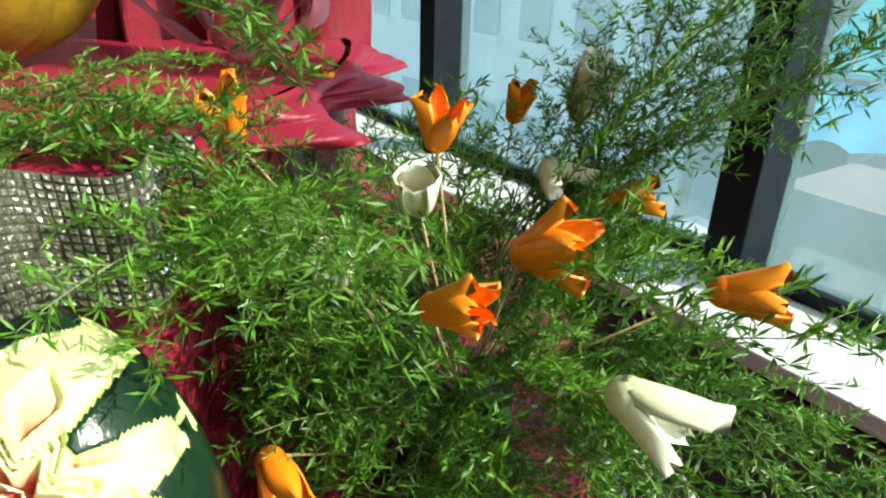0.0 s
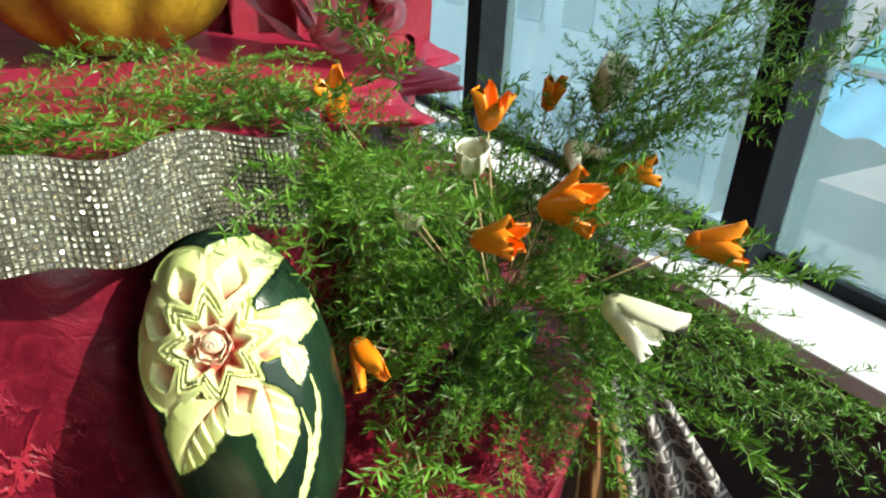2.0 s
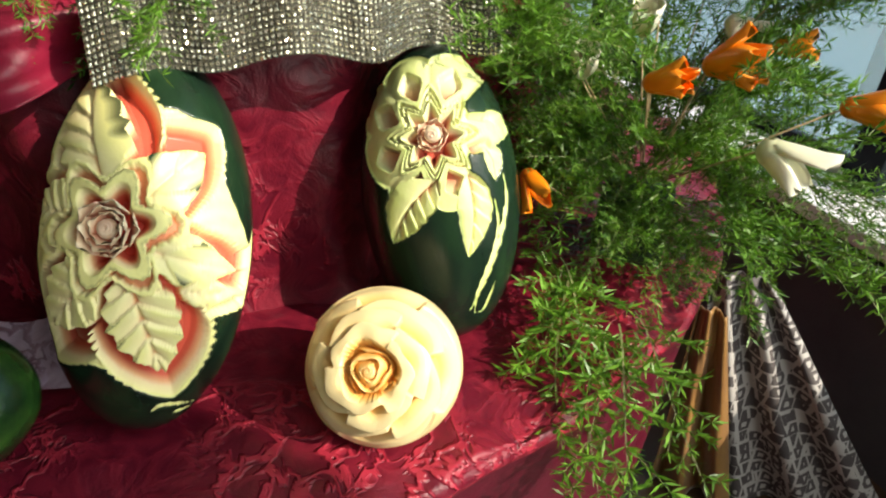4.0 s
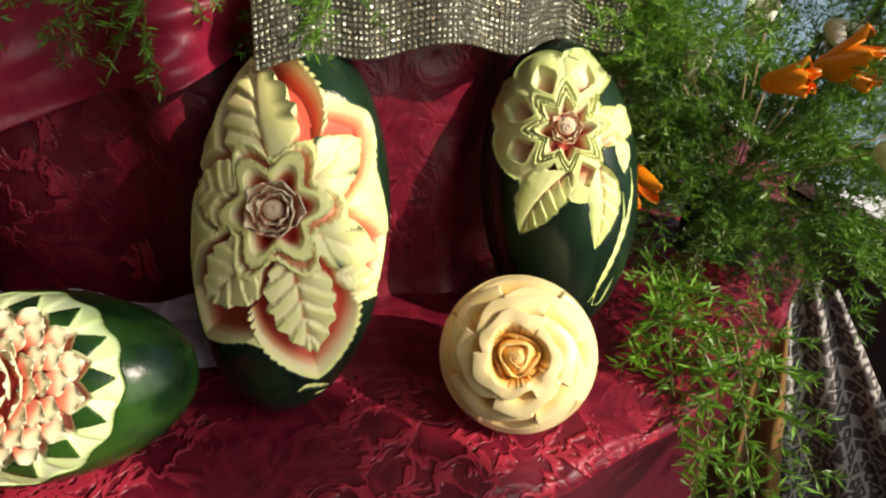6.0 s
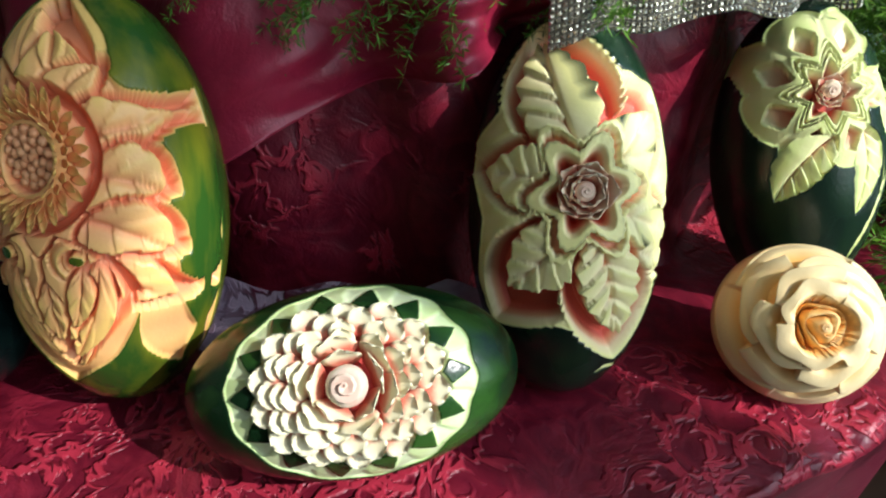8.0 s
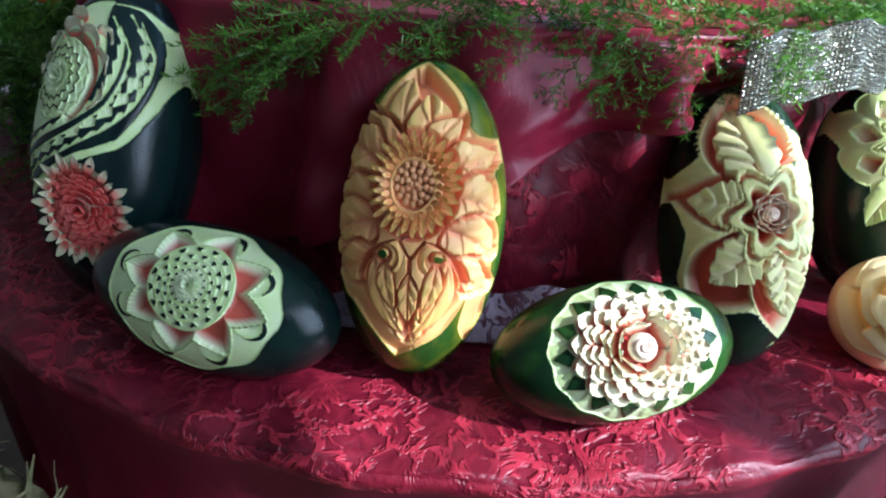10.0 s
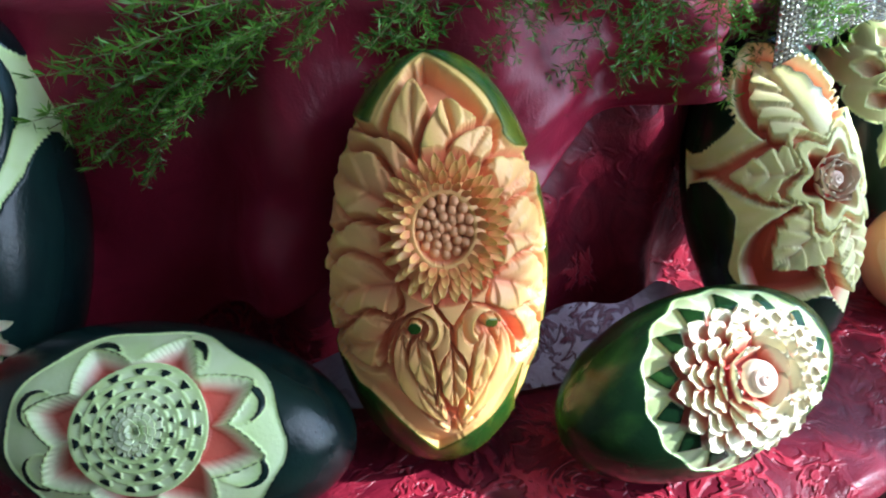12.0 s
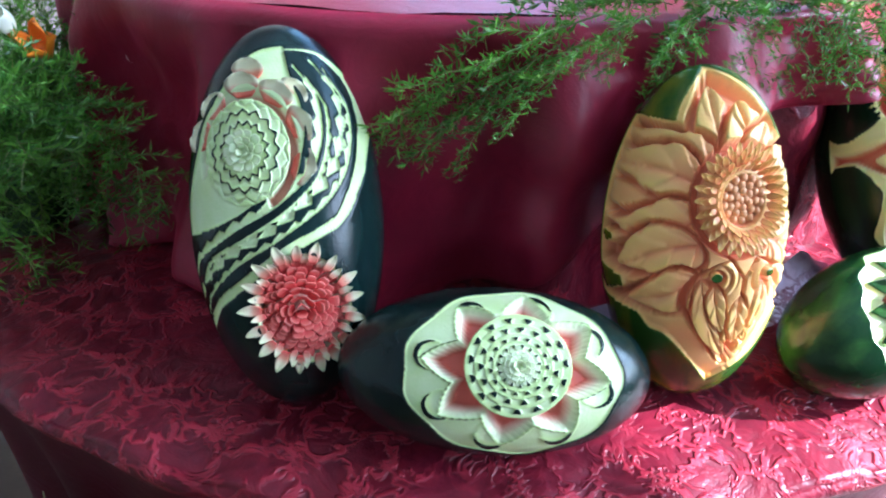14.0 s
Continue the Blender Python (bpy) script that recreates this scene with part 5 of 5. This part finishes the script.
for k in range(30):      # lying along the edge, thicker towards the ribbon
    a_ = -24 - 63 * (k / 29) ** 0.85 + rng.uniform(-1.5, 1.5)
    way = on_edge(a_ - 8, DZ + rng.uniform(-0.02, 0.05)) - on_edge(a_, DZ)
    if k % 3 == 0:
        way = on_edge(a_ + 7, DZ + rng.uniform(0.0, 0.05), 0.02) - on_edge(a_, DZ)
    frond(garland, SHORT, on_edge(a_, DZ + 0.014 + rng.uniform(0, 0.015), -0.01 + rng.uniform(-0.03, 0.01)), way, rng.uniform(0.50, 0.75))
for a_, dn in ((-69, 0.9), (-64.5, 1.2), (-61, 1.1), (-58, 1.0), (-66.5, 0.5), (-74, 0.5), (-54, 0.7), (-50, 0.6), (-81, 0.5), (-86, 0.6)):      # tufts that hang over it
    frond(garland, SHORT, on_edge(a_ + 1, DZ + 0.012, 0.0), (on_edge(a_ - 3, DZ, 0.05) - on_edge(a_, DZ)) - Vector((0, 0, 0.05 * dn)), rng.uniform(0.42, 0.60))
for a0, z0, a1, z1, sz in ((-83, DZ + 0.012, -95, 1.120, 0.62), (-87, DZ + 0.010, -106, 1.050, 0.86), (-90, 1.120, -103, 1.010, 0.66), (-88, 1.128, -98, 1.075, 0.6), (-97, 1.085, -106, 1.035, 0.45)):      # the trailing end between the tall melon and the papaya
    frond(garland, FROND, on_edge(a0, z0, 0.006), on_edge(a1, z1, 0.03) - on_edge(a0, z0, 0.006), sz)
for k in range(12):      # thicker behind the rhinestone band
    a = radians(-54 + 2.8 * k + rng.uniform(-1, 1))
    rad = Vector((math.cos(a), math.sin(a), 0))
    frond(garland, FROND, Vector((TX, TY, DZ + 0.03)) + rad * (DR - 0.10), Vector((rng.uniform(-0.9, 0.9), rng.uniform(-0.1, 0.8), 0.10)), rng.uniform(0.45, 0.65))

# ---- cut vegetable tulips ----
PET_TULIP = {k: petal_mesh("petal_tulip", 1, 0.74, 0.20, -0.06, 0.09, 0.90, m, 0.02) for k, m in (("carrot", P_ORANGE), ("radish", P_WHITE))}
PET_BLUNT = petal_mesh("petal_blunt", 1, 0.95, 0.20, 0.14, 0.08, 0.5, P_WHITE, 0.02)
SKEWER = mat("wooden_skewer", (0.5, 0.38, 0.2), 0.6, var=(0.42, 0.3, 0.16), scale=80)


def tulip(kind, at, way, size, root, count=4, open_=64, blunt=False, mark=""):
    """A tulip cut from a carrot or a radish on a skewer that stands in the foam at root."""
    size, open_ = size * 0.78, min(76, open_ + 5)
    d = Vector(way).normalized()
    m = d.to_track_quat("Z", "Y").to_matrix().to_4x4()
    m.translation = Vector(at) - d * size * 0.4
    label = ("bright orange carrot cut as a pointed tulip flower" if kind == "carrot" else "creamy white radish cut as a pointed tulip flower") + mark
    g = tagged(empty(kind + "_flower", m), label, "flower", "vegetable flowers")
    for k in range(count):
        ob = new("petal", PET_BLUNT if blunt else PET_TULIP[kind])
        ob.parent = g
        s = size * rng.uniform(0.9, 1.1)
        ob.matrix_local = pose(0, 0, 0, 0, 0, 360 * k / count + rng.uniform(-8, 8)) @ Matrix.Translation((0, size * 0.10, 0)) @ pose(0, 0, 0, open_ + rng.uniform(-7, 7), 0, 0) @ Matrix.Diagonal((s, s, s, 1))
    bm = bmesh.new()
    bmesh.ops.create_uvsphere(bm, u_segments=14, v_segments=10, radius=size * 0.25, matrix=Matrix.Translation((0, 0, size * 0.13)) @ Matrix.Diagonal((1, 1, 1.1, 1)))
    part("flower_base", bm, P_ORANGE if kind == "carrot" else P_WHITE, g)
    a, b = m.translation, Vector(root)
    bm = bmesh.new()
    ln = (b - a).length
    bmesh.ops.create_cone(bm, cap_ends=True, segments=8, radius1=0.0012, radius2=0.0012, depth=ln, matrix=m.inverted() @ Matrix.Translation((a + b) / 2) @ (b - a).to_track_quat("Z", "Y").to_matrix().to_4x4())
    part("skewer", bm, SKEWER, g)
    return g


rng.seed(2)
FR = (RC[0], RC[1], TZ + 0.10)
for kind, at, way, size, cnt, op, bl in (
        ("carrot", (-0.111, 0.581, 1.139), (-0.1, -0.35, 1), 0.062, 4, 66, False),
        ("carrot", (0.059, 0.588, 1.142), (0.15, -0.3, 1), 0.058, 4, 62, False),
        ("radish", (0.046, 0.569, 1.089), (0.05, -0.6, 0.8), 0.056, 4, 66, True),
        ("radish", (-0.010, 0.520, 1.042), (0.1, -0.6, 0.75), 0.058, 4, 60, True),
        ("carrot", (0.084, 0.470, 1.048), (0.75, -0.45, 0.3), 0.062, 5, 66, False),
        ("carrot", (0.150, 0.547, 1.060), (0.85, -0.45, 0.35), 0.080, 5, 58, False),
        ("carrot", (0.226, 0.678, 1.062), (0.9, -0.2, 0.2), 0.060, 5, 68, False),
        ("carrot", (0.307, 0.572, 1.026), (0.95, -0.25, 0.15), 0.070, 4, 68, False),
        ("radish", (0.223, 0.460, 0.986), (0.75, -0.35, -0.3), 0.082, 3, 60, False),
        ("radish", (0.165, 0.690, 1.068), (0.5, -0.5, -0.3), 0.075, 4, 54, False),
        ("carrot", (-0.034, 0.440, 0.912), (0.5, -0.5, -0.35), 0.060, 3, 60, False),
        ("carrot", (0.116, 0.82, 1.112), (0.2, -0.2, 1), 0.055, 4, 68, False),
        ("carrot", (-0.105, 0.79, 1.118), (0, -0.3, 1), 0.062, 4, 60, False),
        ("radish", (0.190, 0.80, 1.130), (0.3, -0.3, 1), 0.08, 4, 62, True)):
    tulip(kind, at, way, size, FR if at[2] > 0.95 else (at[0] + 0.04, at[1] + 0.09, 0.86), cnt, op, bl)
FL = (LC[0], LC[1], TZ + 0.10)
for kind, at, way, size, cnt, op, bl in (
        ("radish", (-1.335, 0.321, 1.041), (0.2, -0.9, 0.3), 0.055, 4, 44, True),
        ("carrot", (-1.465, 0.282, 1.066), (0.0, -0.6, 0.7), 0.060, 4, 60, False),
        ("radish", (-1.50, 0.27, 1.095), (-0.2, -0.6, 0.7), 0.060, 4, 56, True)):
    tulip(kind, at, way, size, FL, cnt, op, bl)

# ---- on the tier: yellow gourd and pink ribbon ----
GOURD = mat("yellow_gourd_skin", (0.42, 0.27, 0.02), 0.35, var=(0.20, 0.13, 0.012), scale=16, bump=0.3)
gourd = tagged(empty("yellow_gourd", Matrix.Translation((-0.47, 0.73, DZ + 0.006))), "large ribbed yellow gourd on the satin tier", "gourd")
v = np.zeros((40, 120, 3))
for i in range(40):
    for j in range(120):
        p, a = math.pi * i / 39, 2 * math.pi * j / 120
        rib = 1 - 0.13 * abs(math.cos(a * 4)) ** 4 + 0.012 * fold(math.cos(a) * 2, math.sin(a) * 2, p)
        r = 0.172 * math.sin(p) ** 0.85 * rib
        v[i, j] = r * math.cos(a), r * math.sin(a), 0.145 - 0.145 * math.cos(p) * (1 - 0.12 * math.sin(p) ** 8) - 0.0
grid_mesh("body", v, 40, 120, GOURD, gourd, "", wrap=True)
bm = bmesh.new()
bmesh.ops.create_cone(bm, cap_ends=True, segments=9, radius1=0.02, radius2=0.013, depth=0.05, matrix=Matrix.Translation((0, 0, 0.30)))
part("stalk", bm, STEM, gourd)
PINK = mat("pink_satin_ribbon", (0.62, 0.16, 0.20), 0.35, var=(0.50, 0.09, 0.13), scale=30, sheen=0.3)
bow = tagged(empty("ribbon_bow", Matrix.Translation((-0.20, 0.80, DZ + 0.01))), "pink satin ribbon bow with loose loops", "ribbon")
for k in range(9):
    a0, tilt, sz = rng.uniform(0, 6.28), rng.uniform(0.2, 1.1), rng.uniform(0.09, 0.15)
    v = np.zeros((30, 3, 3))
    for i in range(30):
        q = 2 * math.pi * i / 29
        u, w = sz * (1 - math.cos(q)) / 2, 0.03 * math.sin(q)
        for j in range(3):
            o = (j - 1) * 0.012
            x, y = u * math.cos(tilt), o + 0.4 * w
            v[i, j] = x * math.cos(a0) - y * math.sin(a0), x * math.sin(a0) + y * math.cos(a0), 0.03 + u * math.sin(tilt) + w + 0.004 * math.sin(i + j)
    lp = grid_mesh("loop", v, 30, 3, PINK, bow)
    sm = lp.modifiers.new("thickness", "SOLIDIFY")
    sm.thickness = 0.0008
bm = bmesh.new()
bmesh.ops.create_uvsphere(bm, u_segments=14, v_segments=10, radius=0.022, matrix=Matrix.Translation((0, 0, 0.03)) @ Matrix.Diagonal((1, 1, 0.8, 1)))
part("knot", bm, PINK, bow)
# red satin swathe that rises behind the arrangement
SW = cloth_material("rose_red_satin", (0.20, 0.014, 0.028), (0.34, 0.04, 0.06), pattern=False, rough=0.32)
v = np.zeros((40, 30, 3))
for i in range(40):
    for j in range(30):
        t, s = i / 39, j / 29
        x = -0.47 + 0.33 * s + 0.05 * t + 0.018 * math.sin(s * 21 + t * 3)
        y = 0.96 + 0.16 * s + 0.03 * math.sin(s * 27 + 2 * t) + 0.012 * fold(s * 6, t * 6)
        v[i, j] = x, y, DZ - 0.02 + 0.75 * t
sw = tagged(grid_mesh("satin_swathe", v, 40, 30, SW), "gathered rose-red satin hanging behind the ferns", "drape")
sm = sw.modifiers.new("thickness", "SOLIDIFY")
sm.thickness = 0.002

# ---- beside and below the table ----
PATT = mat("grey_meander_print", (0.1, 0.09, 0.09), 0.7)
n_, l_ = PATT.node_tree.nodes, PATT.node_tree.links
co, vo, ml, sn, cr = (n_.new("ShaderNode" + k) for k in ("TexCoord", "TexVoronoi", "Math", "Math", "ValToRGB"))
vo.inputs["Scale"].default_value, vo.inputs["Randomness"].default_value, vo.distance = 34, 0.35, "CHEBYCHEV"
ml.operation, ml.inputs[1].default_value = "MULTIPLY", 15.0
sn.operation = "SINE"
l_.new(co.outputs["Object"], vo.inputs["Vector"])
l_.new(vo.outputs["Distance"], ml.inputs[0])
l_.new(ml.outputs[0], sn.inputs[0])
l_.new(sn.outputs[0], cr.inputs[0])
cr.color_ramp.elements[0].position, cr.color_ramp.elements[0].color = 0.10, (0.07, 0.06, 0.06, 1)
cr.color_ramp.elements[1].position, cr.color_ramp.elements[1].color = 0.30, (0.42, 0.40, 0.38, 1)
l_.new(cr.outputs[0], n_["Principled BSDF"].inputs["Base Color"])
GOLD = mat("gold_brown_satin", (0.30, 0.15, 0.03), 0.35, var=(0.20, 0.09, 0.02), scale=12, sheen=0.3)


def hanging(name, x0, x1, x2, x3, y, ztop, material, label, folds, amp):
    """A gathered cloth that hangs from a narrow top to a wider hem at the floor."""
    v = np.zeros((40, 90, 3))
    for i in range(40):
        for j in range(90):
            t, s = i / 39, j / 89
            xa, xb = x0 + (x2 - x0) * t, x1 + (x3 - x1) * t
            ph = s * folds * 2 * math.pi + 1.3 * fold(s * 3, t, 2)
            v[i, j] = xa + (xb - xa) * s, y + amp * (0.5 + t) * math.sin(ph) + 0.01 * fold(s * 7, t * 3), ztop * (1 - t) + 0.004 + 0.012 * (1 - t) * math.sin(s * 3)
    ob = tagged(grid_mesh(name, v, 40, 90, material), label, "cloth")
    m_ = ob.modifiers.new("thickness", "SOLIDIFY")
    m_.thickness = 0.002
    return ob


hanging("patterned_cloth", 0.255, 0.37, 0.34, 0.80, 0.95, 0.565, PATT, "grey and white geometric print cloth hanging beside the table", 3, 0.018)
hanging("gold_cloth", 0.245, 0.30, 0.26, 0.44, 0.905, 0.50, GOLD, "gold-brown satin cloth hanging beside the table", 2, 0.02)
STRAW = mat("dry_straw_husk", (0.23, 0.20, 0.10), 0.8, var=(0.10, 0.11, 0.04), scale=30, bump=0.8, bump_scale=120)


def husk(c, r, seed, label):
    rng.seed(seed)
    g = tagged(empty("straw_bundle", Matrix.Translation(c)), label, "straw bundle")
    v = np.zeros((26, 48, 3))
    for i in range(26):
        for j in range(48):
            p, a = math.pi * i / 25, 2 * math.pi * j / 48
            q = r * (1 + 0.10 * fold(math.cos(a) * 2 * math.sin(p), math.sin(a) * 2 * math.sin(p), p + seed) + 0.03 * math.sin(a * 19))
            v[i, j] = q * 1.25 * math.sin(p) * math.cos(a), q * math.sin(p) * math.sin(a), -q * 0.8 * math.cos(p)
    grid_mesh("core", v, 26, 48, STRAW, g, "", wrap=True)
    for k in range(60):
        a, e = rng.uniform(0, 6.28), rng.uniform(0.1, 1.4)
        d = Vector((math.cos(a) * math.cos(e) * 1.25, math.sin(a) * math.cos(e), math.sin(e) * 0.8))
        t_ = Vector((-math.sin(a), math.cos(a), rng.uniform(-0.3, 0.3))).normalized()
        vv = np.zeros((8, 2, 3))
        for i in range(8):
            u = i / 7 - 0.5
            p = d * r * (1.04 + 0.05 * rng.random() + 0.25 * u * u * (k % 5 == 0)) + t_ * u * r * 1.3
            w = d.cross(t_).normalized() * 0.005 * (1 - abs(u) * 1.6)
            vv[i, 0], vv[i, 1] = p - w, p + w
        grid_mesh("straw", vv, 8, 2, STRAW, g)
    bm = bmesh.new()
    h = c[2] - r * 0.7
    bmesh.ops.create_cone(bm, cap_ends=True, segments=32, radius1=r * 1.1, radius2=r * 0.9, depth=h, matrix=Matrix.Translation((c[0], c[1], h / 2)))
    tagged(link("display_plinth", bm, SATIN), "low plinth under burgundy cloth beside the table", "plinth")


husk((-0.03, -0.055, 0.625), 0.085, 4, "dry straw bundle on a low plinth before the table")
husk((-1.10, -0.375, 0.615), 0.10, 6, "mossy straw bundle on a low plinth before the table")
husk((-1.46, -0.23, 0.60), 0.115, 9, "brown straw bundle on a low plinth by the table's edge")
